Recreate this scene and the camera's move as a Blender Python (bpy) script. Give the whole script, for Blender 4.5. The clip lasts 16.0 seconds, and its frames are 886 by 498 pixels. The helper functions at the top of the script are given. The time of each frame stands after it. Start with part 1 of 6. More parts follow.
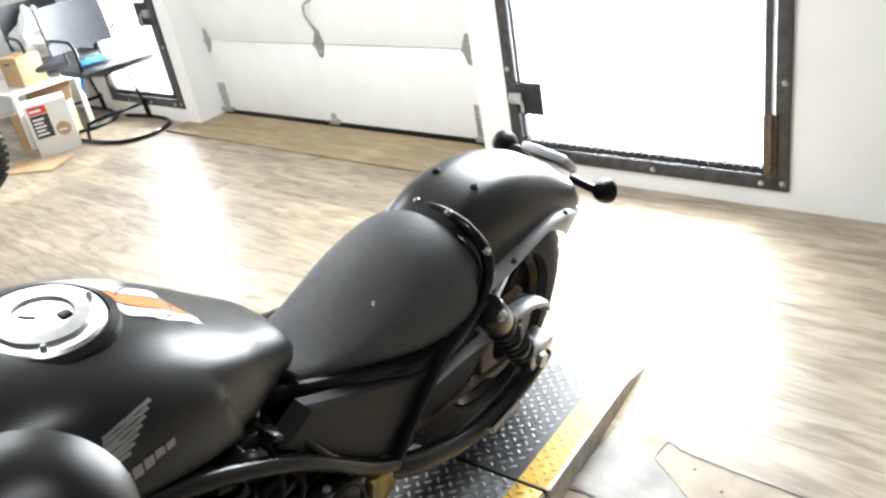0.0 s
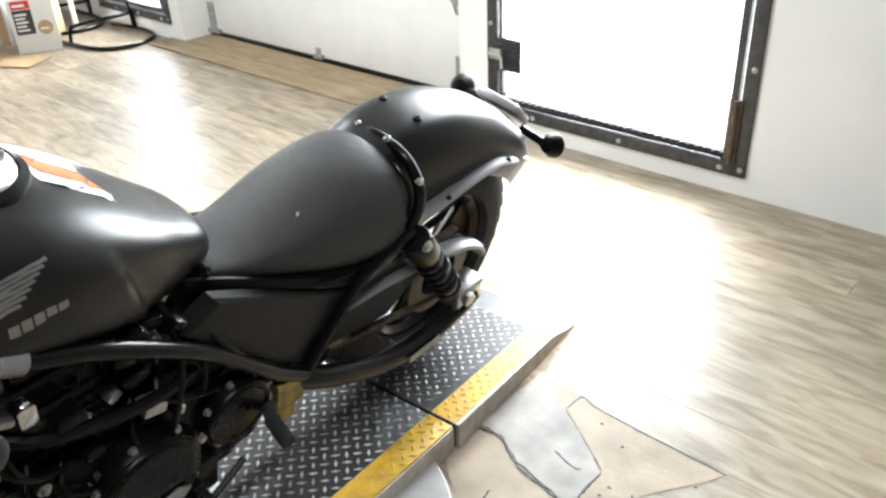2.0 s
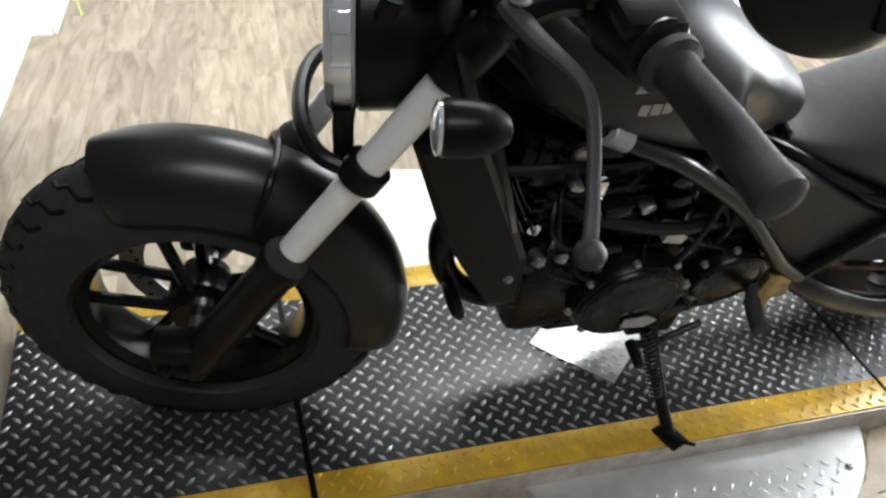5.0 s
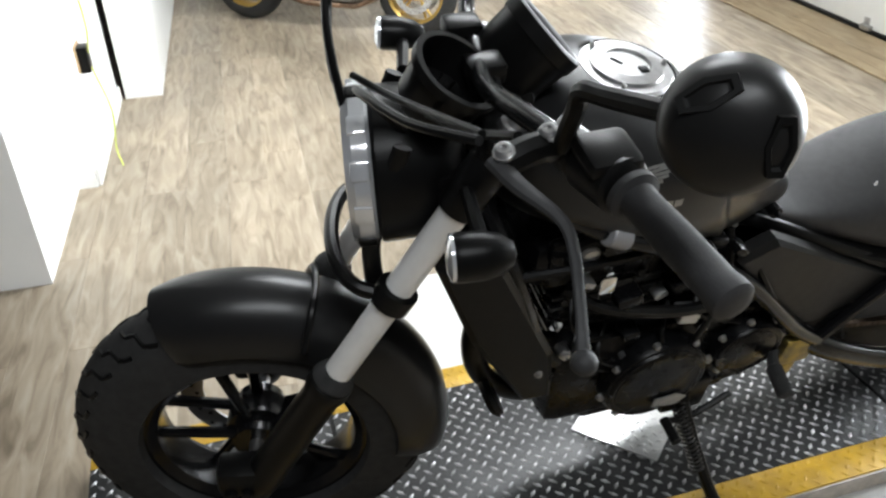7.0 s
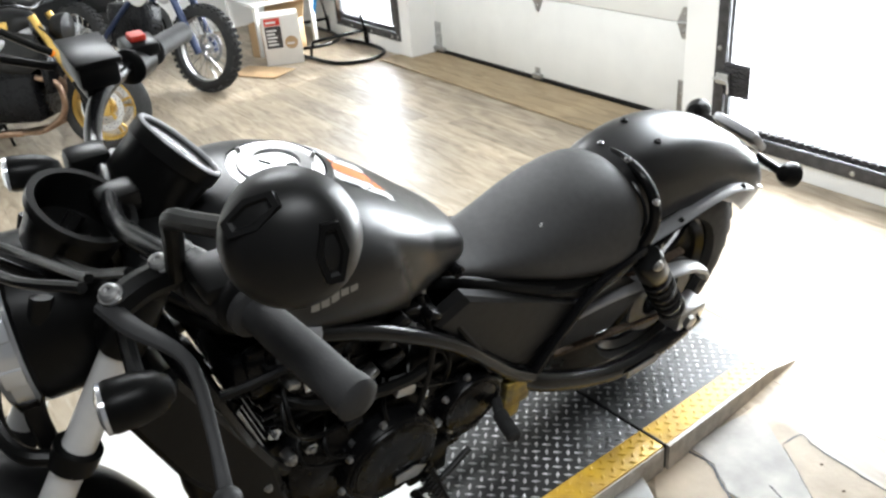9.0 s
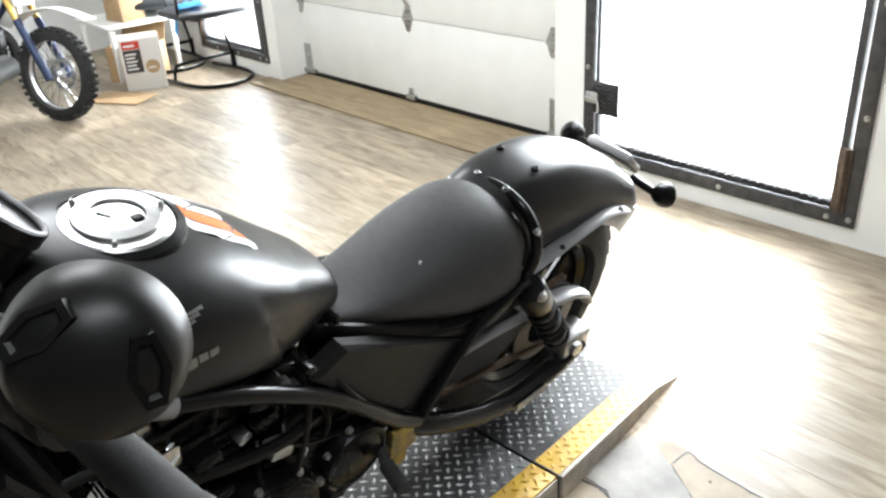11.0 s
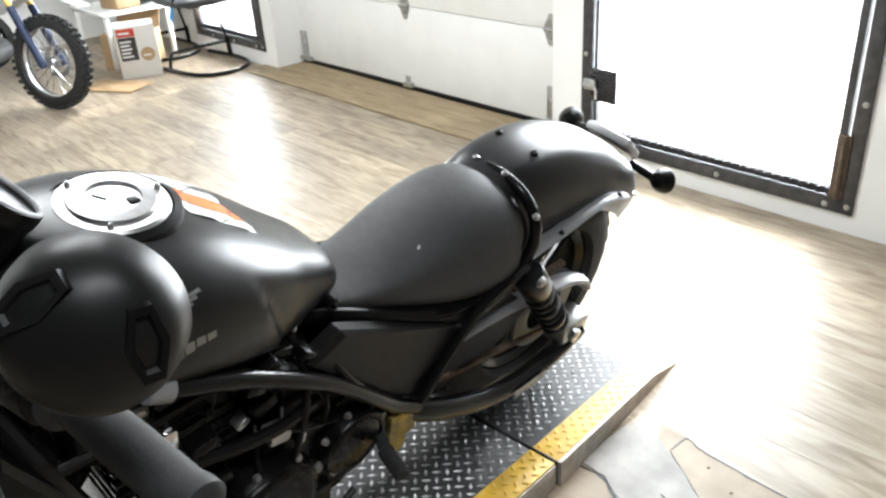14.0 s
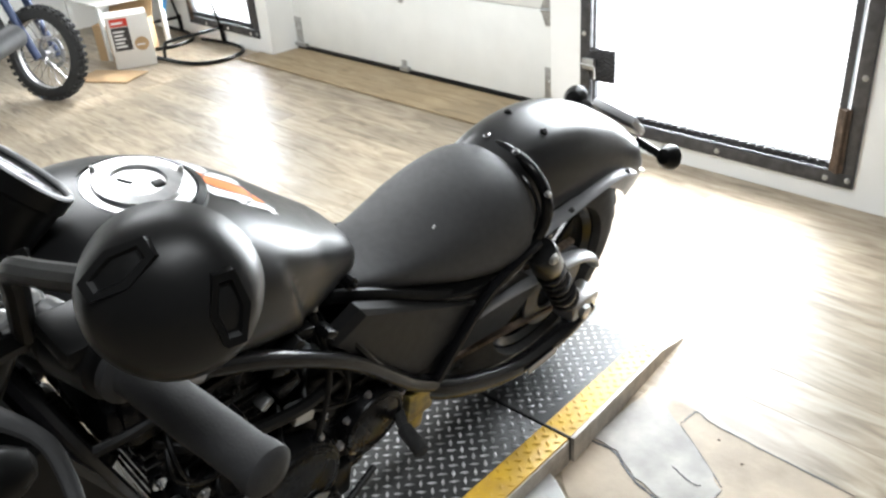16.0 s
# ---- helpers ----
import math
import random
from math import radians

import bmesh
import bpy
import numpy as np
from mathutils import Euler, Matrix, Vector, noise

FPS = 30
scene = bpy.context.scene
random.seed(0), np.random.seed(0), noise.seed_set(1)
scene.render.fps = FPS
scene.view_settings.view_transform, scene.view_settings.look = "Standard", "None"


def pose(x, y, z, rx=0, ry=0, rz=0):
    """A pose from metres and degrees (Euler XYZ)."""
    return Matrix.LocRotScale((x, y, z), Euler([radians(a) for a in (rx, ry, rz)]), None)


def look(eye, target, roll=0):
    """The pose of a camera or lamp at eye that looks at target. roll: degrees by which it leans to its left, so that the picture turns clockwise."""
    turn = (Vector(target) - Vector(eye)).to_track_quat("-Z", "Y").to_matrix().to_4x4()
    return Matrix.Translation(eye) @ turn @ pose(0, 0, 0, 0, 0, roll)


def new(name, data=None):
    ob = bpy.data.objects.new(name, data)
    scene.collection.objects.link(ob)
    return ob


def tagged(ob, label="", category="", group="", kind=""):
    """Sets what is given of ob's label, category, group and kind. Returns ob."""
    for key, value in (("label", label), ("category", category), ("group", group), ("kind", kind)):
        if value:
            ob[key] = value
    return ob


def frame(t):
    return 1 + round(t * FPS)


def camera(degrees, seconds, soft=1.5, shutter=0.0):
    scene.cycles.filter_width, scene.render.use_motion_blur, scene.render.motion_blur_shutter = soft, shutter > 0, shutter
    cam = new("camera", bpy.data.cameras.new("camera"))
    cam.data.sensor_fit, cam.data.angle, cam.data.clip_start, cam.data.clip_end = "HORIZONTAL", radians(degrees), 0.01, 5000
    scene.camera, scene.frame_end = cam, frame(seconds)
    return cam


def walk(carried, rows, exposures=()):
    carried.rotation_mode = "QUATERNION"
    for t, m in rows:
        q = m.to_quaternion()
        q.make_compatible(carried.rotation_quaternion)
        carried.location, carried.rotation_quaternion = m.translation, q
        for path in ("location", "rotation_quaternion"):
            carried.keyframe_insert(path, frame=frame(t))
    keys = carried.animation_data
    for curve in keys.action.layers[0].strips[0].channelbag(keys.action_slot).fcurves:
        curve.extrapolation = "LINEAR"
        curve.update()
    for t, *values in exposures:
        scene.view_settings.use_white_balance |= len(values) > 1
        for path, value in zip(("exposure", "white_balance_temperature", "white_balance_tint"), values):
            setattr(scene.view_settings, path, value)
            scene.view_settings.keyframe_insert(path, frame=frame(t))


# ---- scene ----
cam = camera(56.9, 16.0, soft=2.5)
PATH = [
    (0, (0.567, 0.435, 1.441), (-0.68, 1.713, 0.54), -10.5),
    (0.5, (0.642, 0.345, 1.476), (-0.54, 1.748, 0.68), -7.5),
    (1, (0.677, 0.385, 1.458), (-0.552, 1.759, 0.683), -4.5),
    (1.5, (0.686, 0.441, 1.42), (-0.512, 1.759, 0.51), -3.6),
    (2, (0.68, 0.448, 1.395), (-0.508, 1.717, 0.406), -2.6),
    (2.5, (0.668, 0.437, 1.37), (-0.515, 1.634, 0.289), -1.7),
    (3, (0.645, 0.396, 1.359), (-0.615, 1.484, 0.25), 0.7),
    (3.5, (0.621, 0.346, 1.342), (-0.715, 1.273, 0.179), 2.2),
    (4, (0.602, 0.284, 1.335), (-0.812, 1.056, 0.151), 4.2),
    (4.5, (0.591, 0.25, 1.334), (-0.878, 0.887, 0.135), 5.8),
    (5, (0.585, 0.207, 1.326), (-0.923, 0.656, 0.091), 6.8),
    (5.2, (0.591, 0.193, 1.321), (-0.928, 0.568, 0.076), 7.6),
    (7.3, (0.668, 0.21, 1.433), (-0.992, 0.662, 0.413), -3.1),
    (7.5, (0.671, 0.219, 1.438), (-0.985, 0.747, 0.449), -3.2),
    (8, (0.682, 0.249, 1.445), (-0.96, 0.889, 0.499), -4.2),
    (8.5, (0.685, 0.29, 1.438), (-0.9, 1.075, 0.506), -4.9),
    (9, (0.684, 0.325, 1.432), (-0.819, 1.267, 0.508), -5.1),
    (9.5, (0.669, 0.353, 1.43), (-0.774, 1.409, 0.535), -4.7),
    (10, (0.645, 0.381, 1.432), (-0.748, 1.514, 0.55), -4.4),
    (12.5, (0.598, 0.401, 1.414), (-0.717, 1.597, 0.497), -3.1),
    (13, (0.596, 0.403, 1.413), (-0.717, 1.601, 0.498), -3.0),
    (13.5, (0.6, 0.401, 1.413), (-0.714, 1.594, 0.491), -3.5),
    (14, (0.607, 0.395, 1.414), (-0.719, 1.57, 0.485), -3.6),
    (14.5, (0.616, 0.389, 1.413), (-0.709, 1.55, 0.467), -2.8),
    (15, (0.62, 0.387, 1.413), (-0.714, 1.534, 0.463), -3.6),
    (15.5, (0.613, 0.392, 1.415), (-0.7, 1.569, 0.472), -4.5),
    (16, (0.593, 0.357, 1.412), (-0.712, 1.529, 0.451), -4.7),
]
EXPOSURES = [(0.0, 1.05), (1.5, 1.0), (3.0, 0.8), (4.0, 0.8), (5.2, 0.9), (7.3, 0.85), (8.5, 0.85), (10.0, 0.85), (12.5, 0.9), (16.0, 0.85)]
walk(cam, [(t, look(eye, target, roll)) for t, eye, target, roll in PATH], EXPOSURES)

# ---- world and light ----
world = bpy.data.worlds.new("sky")
scene.world = world
world.use_nodes = True
wn = world.node_tree.nodes
sky = wn.new("ShaderNodeTexSky")
sky.sky_type, sky.sun_disc = "NISHITA", False
sky.sun_elevation, sky.sun_rotation = radians(48), radians(-20)
world.node_tree.links.new(sky.outputs[0], wn["Background"].inputs[0])
wn["Background"].inputs[1].default_value = 0.15


def sun_lamp():
    d = bpy.data.lights.new("sun", "SUN")
    d.energy, d.angle, d.color = 4.0, radians(0.5), (1.0, 0.96, 0.9)
    o = new("sun", d)
    o.matrix_world = look((-1.5, 9.0, 9.0), (-0.6, 3.0, 1.2))
    return o


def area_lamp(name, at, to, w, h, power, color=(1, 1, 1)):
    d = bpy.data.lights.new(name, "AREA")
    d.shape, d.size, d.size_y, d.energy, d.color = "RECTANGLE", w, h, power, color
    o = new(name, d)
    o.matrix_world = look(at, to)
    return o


sun_lamp()
area_lamp("daylight_door", (-0.98, 3.42, 1.15), (-0.98, 0.0, 0.6), 1.05, 1.9, 155, (0.9, 0.96, 1.0))
area_lamp("daylight_left", (-4.75, 3.42, 1.1), (-4.75, 0.0, 0.6), 0.85, 1.8, 135, (0.9, 0.96, 1.0))
# two added fill lamps overhead; no such source is known in the room
area_lamp("fill_lamp_a", (-2.2, 1.4, 2.86), (-2.2, 1.4, 0.0), 0.3, 1.4, 56, (0.93, 0.97, 1.0))
area_lamp("fill_lamp_b", (1.3, 0.4, 2.86), (1.3, 0.4, 0.0), 0.3, 1.4, 25, (0.93, 0.97, 1.0))


# ---- materials ----
def material(name, color, rough=0.5, metal=0.0, spec=0.5, vary=0.0, scale=20.0, bump=0.0, bump_scale=200.0, coat=0.0, color2=None, per_object=0.0):
    m = bpy.data.materials.new(name)
    m.use_nodes = True
    n, l = m.node_tree.nodes, m.node_tree.links
    b = n["Principled BSDF"]
    b.inputs["Base Color"].default_value = (*color, 1)
    b.inputs["Roughness"].default_value = rough
    b.inputs["Metallic"].default_value = metal
    b.inputs["Specular IOR Level"].default_value = spec
    b.inputs["Coat Weight"].default_value = coat
    tc = n.new("ShaderNodeTexCoord")
    if vary or color2:
        tex = n.new("ShaderNodeTexNoise")
        tex.inputs["Scale"].default_value, tex.inputs["Detail"].default_value = scale, 8
        l.new(tc.outputs["Object"], tex.inputs["Vector"])
        ramp = n.new("ShaderNodeMapRange")
        ramp.inputs["From Min"].default_value, ramp.inputs["From Max"].default_value = 0.3, 0.7
        l.new(tex.outputs[0], ramp.inputs["Value"])
        mix = n.new("ShaderNodeMix")
        mix.data_type = "RGBA"
        c2 = color2 or tuple(c * (1 - vary) for c in color)
        mix.inputs["A"].default_value, mix.inputs["B"].default_value = (*color, 1), (*c2, 1)
        l.new(ramp.outputs[0], mix.inputs["Factor"])
        last = mix.outputs["Result"]
        if per_object:
            info = n.new("ShaderNodeObjectInfo")
            mr = n.new("ShaderNodeMapRange")
            mr.inputs["To Min"].default_value, mr.inputs["To Max"].default_value = 1 - per_object, 1 + per_object
            l.new(info.outputs["Random"], mr.inputs["Value"])
            hsv = n.new("ShaderNodeHueSaturation")
            l.new(mr.outputs[0], hsv.inputs["Value"])
            l.new(last, hsv.inputs["Color"])
            last = hsv.outputs[0]
        l.new(last, b.inputs["Base Color"])
        rr = n.new("ShaderNodeMapRange")
        rr.inputs["To Min"].default_value, rr.inputs["To Max"].default_value = max(rough - 0.06, 0.02), min(rough + 0.1, 1)
        l.new(tex.outputs[0], rr.inputs["Value"])
        l.new(rr.outputs[0], b.inputs["Roughness"])
    if bump:
        t2 = n.new("ShaderNodeTexNoise")
        t2.inputs["Scale"].default_value, t2.inputs["Detail"].default_value = bump_scale, 4
        l.new(tc.outputs["Object"], t2.inputs["Vector"])
        bp = n.new("ShaderNodeBump")
        bp.inputs["Strength"].default_value, bp.inputs["Distance"].default_value = bump, 0.002
        l.new(t2.outputs[0], bp.inputs["Height"])
        l.new(bp.outputs[0], b.inputs["Normal"])
    return m


def wood_material(name, c1, c2, c3, rough, grain_axis=0):
    """Planks with grain drawn out along one axis."""
    m = bpy.data.materials.new(name)
    m.use_nodes = True
    n, l = m.node_tree.nodes, m.node_tree.links
    b = n["Principled BSDF"]
    geo = n.new("ShaderNodeNewGeometry")
    mp = n.new("ShaderNodeMapping")
    mp.inputs["Scale"].default_value = (1.6, 9, 1) if grain_axis == 0 else (9, 1.6, 1)
    info = n.new("ShaderNodeObjectInfo")
    add = n.new("ShaderNodeVectorMath")
    add.operation = "ADD"
    sc = n.new("ShaderNodeVectorMath")
    sc.operation = "SCALE"
    sc.inputs["Scale"].default_value = 37.0
    comb = n.new("ShaderNodeCombineXYZ")
    l.new(info.outputs["Random"], comb.inputs[0])
    l.new(info.outputs["Random"], comb.inputs[1])
    l.new(comb.outputs[0], sc.inputs[0])
    l.new(geo.outputs["Position"], add.inputs[0])
    l.new(sc.outputs[0], add.inputs[1])
    l.new(add.outputs[0], mp.inputs["Vector"])
    t1 = n.new("ShaderNodeTexNoise")
    t1.inputs["Scale"].default_value, t1.inputs["Detail"].default_value, t1.inputs["Distortion"].default_value = 2.6, 12, 1.2
    l.new(mp.outputs[0], t1.inputs["Vector"])
    ramp = n.new("ShaderNodeValToRGB")
    ramp.color_ramp.elements[0].position, ramp.color_ramp.elements[1].position = 0.27, 0.72
    ramp.color_ramp.elements[0].color, ramp.color_ramp.elements[1].color = (*c1, 1), (*c3, 1)
    e = ramp.color_ramp.elements.new(0.5)
    e.color = (*c2, 1)
    l.new(t1.outputs[0], ramp.inputs[0])
    t2 = n.new("ShaderNodeTexNoise")
    t2.inputs["Scale"].default_value, t2.inputs["Detail"].default_value = 2.5, 6
    l.new(geo.outputs["Position"], t2.inputs["Vector"])
    hsv = n.new("ShaderNodeHueSaturation")
    mr = n.new("ShaderNodeMapRange")
    mr.inputs["To Min"].default_value, mr.inputs["To Max"].default_value = 0.8, 1.15
    l.new(info.outputs["Random"], mr.inputs["Value"])
    mr2 = n.new("ShaderNodeMapRange")
    mr2.inputs["From Min"].default_value, mr2.inputs["From Max"].default_value = 0.3, 0.7
    mr2.inputs["To Min"].default_value, mr2.inputs["To Max"].default_value = 0.82, 1.1
    l.new(t2.outputs[0], mr2.inputs["Value"])
    mul = n.new("ShaderNodeMath")
    mul.operation = "MULTIPLY"
    l.new(mr.outputs[0], mul.inputs[0])
    l.new(mr2.outputs[0], mul.inputs[1])
    l.new(mul.outputs[0], hsv.inputs["Value"])
    l.new(ramp.outputs[0], hsv.inputs["Color"])
    l.new(hsv.outputs[0], b.inputs["Base Color"])
    rr = n.new("ShaderNodeMapRange")
    rr.inputs["To Min"].default_value, rr.inputs["To Max"].default_value = rough - 0.1, rough + 0.15
    l.new(t2.outputs[0], rr.inputs["Value"])
    l.new(rr.outputs[0], b.inputs["Roughness"])
    bp = n.new("ShaderNodeBump")
    bp.inputs["Strength"].default_value, bp.inputs["Distance"].default_value = 0.15, 0.001
    l.new(t1.outputs[0], bp.inputs["Height"])
    l.new(bp.outputs[0], b.inputs["Normal"])
    return m


M_FLOOR = wood_material("oak_vinyl", (0.19, 0.15, 0.103), (0.34, 0.277, 0.2), (0.44, 0.378, 0.29), 0.4)
M_PLY = wood_material("worn_plywood", (0.24, 0.17, 0.09), (0.37, 0.275, 0.16), (0.46, 0.36, 0.22), 0.5)
M_SUBFLOOR = material("torn_backing", (0.52, 0.42, 0.31), 0.6, vary=0.35, scale=7, bump=0.4, bump_scale=60)
M_TORN = material("torn_grey_tile", (0.44, 0.41, 0.37), 0.55, vary=0.35, scale=14, bump=0.2, bump_scale=80)
M_WALL = material("white_wall_paint", (0.85, 0.85, 0.83), 0.55, vary=0.06, scale=3, bump=0.15, bump_scale=120)
# dark colour for unseen walls, so that black parts reflect little
M_WALLDK = material("dark_unseen_wall", (0.09, 0.09, 0.1), 0.6, vary=0.1, scale=3, bump=0.1, bump_scale=120)
M_DOORW = material("white_door_paint", (0.82, 0.82, 0.79), 0.42, vary=0.07, scale=5, bump=0.1, bump_scale=90)
# unseen ceiling, greyed to dim its bounce and reflections
M_CEIL = material("ceiling_grey", (0.28, 0.28, 0.28), 0.8, vary=0.06, scale=2)
M_STEELD = material("dark_mesh_steel", (0.09, 0.09, 0.095), 0.5, 0.6, vary=0.4, scale=30, bump=0.2, bump_scale=150)
M_RUST = material("rusty_steel", (0.15, 0.105, 0.075), 0.75, 0.3, vary=0.5, scale=40, bump=0.3)
M_ZINC = material("zinc_plate", (0.55, 0.55, 0.54), 0.35, 0.9, vary=0.3, scale=40)
M_DECK = material("black_tread_plate", (0.045, 0.045, 0.045), 0.4, 0.5, vary=0.4, scale=18, bump=0.1, bump_scale=120)
M_DECKTOP = material("worn_tread_tops", (0.42, 0.42, 0.42), 0.3, 0.7, vary=0.5, scale=60)
M_YELLOW = material("yellow_paint", (0.6, 0.36, 0.02), 0.4, 0.15, color2=(0.42, 0.25, 0.03), scale=25, bump=0.1, bump_scale=150)
M_SILVER = material("bright_tread_plate", (0.72, 0.72, 0.71), 0.36, 0.7, vary=0.25, scale=14, bump=0.1, bump_scale=90)
M_RAMPSIDE = material("scuffed_steel_edge", (0.5, 0.45, 0.38), 0.5, 0.2, vary=0.4, scale=30, bump=0.3)
M_SATIN = material("satin_black_paint", (0.012, 0.012, 0.0125), 0.3, 0.1, 0.38, vary=0.15, scale=60, bump=0.03, bump_scale=900)
M_SATIN2 = material("dark_grey_panel", (0.011, 0.011, 0.011), 0.44, 0.0, 0.2, vary=0.15, scale=50, bump=0.05, bump_scale=900)
M_SEAT = material("black_vinyl", (0.04, 0.04, 0.0405), 0.55, 0.0, 0.42, vary=0.15, scale=80, bump=0.22, bump_scale=700)
M_SHELL = material("black_mirror_shell", (0.007, 0.007, 0.007), 0.36, 0.0, 0.28, vary=0.15, scale=50, bump=0.04, bump_scale=700)
M_BLACK = material("black_plastic", (0.005, 0.005, 0.005), 0.32, 0.0, 0.16, vary=0.2, scale=60, bump=0.06, bump_scale=400)
M_FRAME = material("gloss_black_tube", (0.006, 0.006, 0.0065), 0.2, 0.0, 0.24, vary=0.2, scale=40)
M_ENGINE = material("black_engine_case", (0.004, 0.004, 0.0045), 0.26, 0.0, 0.13, vary=0.3, scale=40, bump=0.12, bump_scale=250)
M_RUBBER = material("tyre_rubber", (0.036, 0.036, 0.036), 0.7, 0.0, 0.15, vary=0.25, scale=60, bump=0.15, bump_scale=300)
M_GRIP = material("grip_rubber", (0.028, 0.028, 0.029), 0.58, 0.0, 0.28, vary=0.15, scale=80, bump=0.15, bump_scale=500)
M_CHROME = material("chrome", (0.75, 0.75, 0.76), 0.12, 1.0, vary=0.1, scale=40)
M_FORK = material("polished_fork_tube", (0.9, 0.9, 0.89), 0.28, 0.15, vary=0.08, scale=30)
M_ALU = material("brushed_alloy", (0.5, 0.5, 0.5), 0.32, 0.95, vary=0.25, scale=60)
M_GREYP = material("grey_underfender", (0.3, 0.3, 0.31), 0.45, 0.3, vary=0.15, scale=30)
M_TAIL = material("pale_grey_bracket", (0.38, 0.38, 0.39), 0.35, 0.2, vary=0.1, scale=30)
M_STICKW = material("white_decal", (0.75, 0.75, 0.74), 0.4, vary=0.05, scale=30)
M_STICKO = material("orange_decal", (0.75, 0.18, 0.03), 0.4, vary=0.05, scale=30)
M_STICKB = material("black_decal", (0.03, 0.03, 0.03), 0.4)
M_EMBLEM = material("silver_emblem", (0.3, 0.3, 0.29), 0.35, 0.6, vary=0.15, scale=60)
M_GOLD = material("gold_wheel_paint", (0.55, 0.36, 0.1), 0.3, 0.8, vary=0.15, scale=30)
M_BRONZE = material("heat_bronzed_pipe", (0.3, 0.2, 0.14), 0.3, 0.9, vary=0.4, scale=20)
M_AMBER = material("amber_lens", (0.7, 0.2, 0.02), 0.2)
M_BRASS = material("brass_tinted_bracket", (0.35, 0.26, 0.06), 0.35, 0.8, color2=(0.12, 0.1, 0.06), scale=45)
M_GLASS = material("lens_glass", (0.8, 0.82, 0.85), 0.08, 0.6, vary=0.1, scale=20)
M_DIAL = material("grey_dial_glass", (0.32, 0.33, 0.32), 0.2, 0.0, vary=0.1, scale=8, coat=0.6)
M_CARD = material("cardboard", (0.46, 0.31, 0.17), 0.8, vary=0.15, scale=12, bump=0.1)
M_CARDW = material("printed_white_carton", (0.68, 0.66, 0.62), 0.6, vary=0.06, scale=12)
M_RED = material("red_print", (0.6, 0.04, 0.02), 0.5, vary=0.1, scale=20)
M_DKPRINT = material("dark_print", (0.04, 0.035, 0.035), 0.5, vary=0.2, scale=20)
M_BAG = material("thin_white_plastic", (0.78, 0.79, 0.8), 0.35, vary=0.08, scale=12, bump=0.5, bump_scale=30)
M_BLUECLOTH = material("blue_shop_towel", (0.06, 0.35, 0.62), 0.85, vary=0.2, scale=30, bump=0.3, bump_scale=300)
M_CHAIR = material("black_chair_vinyl", (0.025, 0.027, 0.032), 0.42, vary=0.2, scale=30, bump=0.15)
M_BLUE = material("blue_frame_paint", (0.02, 0.035, 0.09), 0.35, 0.3, vary=0.2, scale=20)
M_CORD = material("green_yellow_cord", (0.5, 0.55, 0.12), 0.5)
M_OUT = material("sunlit_concrete", (0.62, 0.61, 0.58), 0.85, vary=0.15, scale=2)
M_DISC = material("brake_disc_steel", (0.5, 0.5, 0.5), 0.28, 1.0, vary=0.2, scale=60)
M_SPRING = material("dark_spring_steel", (0.03, 0.03, 0.03), 0.35, 0.5)


# ---- mesh helpers ----
def thing(name, at=None, label="", category="", group="", kind=""):
    ob = new(name)
    ob.empty_display_size = 0.1
    if at is not None:
        ob.matrix_world = at
    return tagged(ob, label, category, group, kind)


def mesh_of(name, bm, mat, smooth=True, angle=35):
    me = bpy.data.meshes.new(name)
    bmesh.ops.recalc_face_normals(bm, faces=bm.faces)
    if smooth:
        lim = radians(angle)
        for f in bm.faces:
            f.smooth = True
        for e in bm.edges:
            if len(e.link_faces) == 2 and e.calc_face_angle(0) > lim:
                e.smooth = False
    bm.to_mesh(me)
    bm.free()
    for k in (mat if isinstance(mat, (list, tuple)) else [mat]):
        me.materials.append(k)
    return me


def part(name, bm, mat, parent=None, label="", smooth=True, angle=35, m=None):
    ob = new(name, mesh_of(name, bm, mat, smooth, angle))
    if parent is not None:
        ob.parent = parent
    if m is not None:
        ob.matrix_basis = m
    if label:
        ob["label"] = label
    return ob


def box(x0, x1, y0, y1, z0, z1, bevel=0.0, seg=2, m=None):
    bm = bmesh.new()
    bmesh.ops.create_cube(bm, size=1, matrix=Matrix.Translation(((x0 + x1) / 2, (y0 + y1) / 2, (z0 + z1) / 2)) @ Matrix.Diagonal((x1 - x0, y1 - y0, z1 - z0, 1)))
    if bevel:
        bmesh.ops.bevel(bm, geom=bm.edges[:], offset=bevel, segments=seg, affect="EDGES", profile=0.5)
    if m is not None:
        bm.transform(m)
    return bm


def join(*bms):
    out = bmesh.new()
    for b in bms:
        me = bpy.data.meshes.new("t")
        b.to_mesh(me)
        b.free()
        out.from_mesh(me)
        bpy.data.meshes.remove(me)
    return out


def frame_to(a, b):
    """A pose at a whose z axis points to b."""
    d = (Vector(b) - Vector(a))
    return Matrix.Translation(a) @ d.to_track_quat("Z", "Y").to_matrix().to_4x4()


def rings(bm, loops, close=True, cap=True):
    """Skin a list of equally long loops of points."""
    vs = [[bm.verts.new(p) for p in lp] for lp in loops]
    n = len(vs[0])
    for a, b in zip(vs, vs[1:]):
        for i in range(n if close else n - 1):
            j = (i + 1) % n
            bm.faces.new((a[i], a[j], b[j], b[i]))
    if cap and close:
        bm.faces.new(list(reversed(vs[0])))
        bm.faces.new(vs[-1])
    return bm


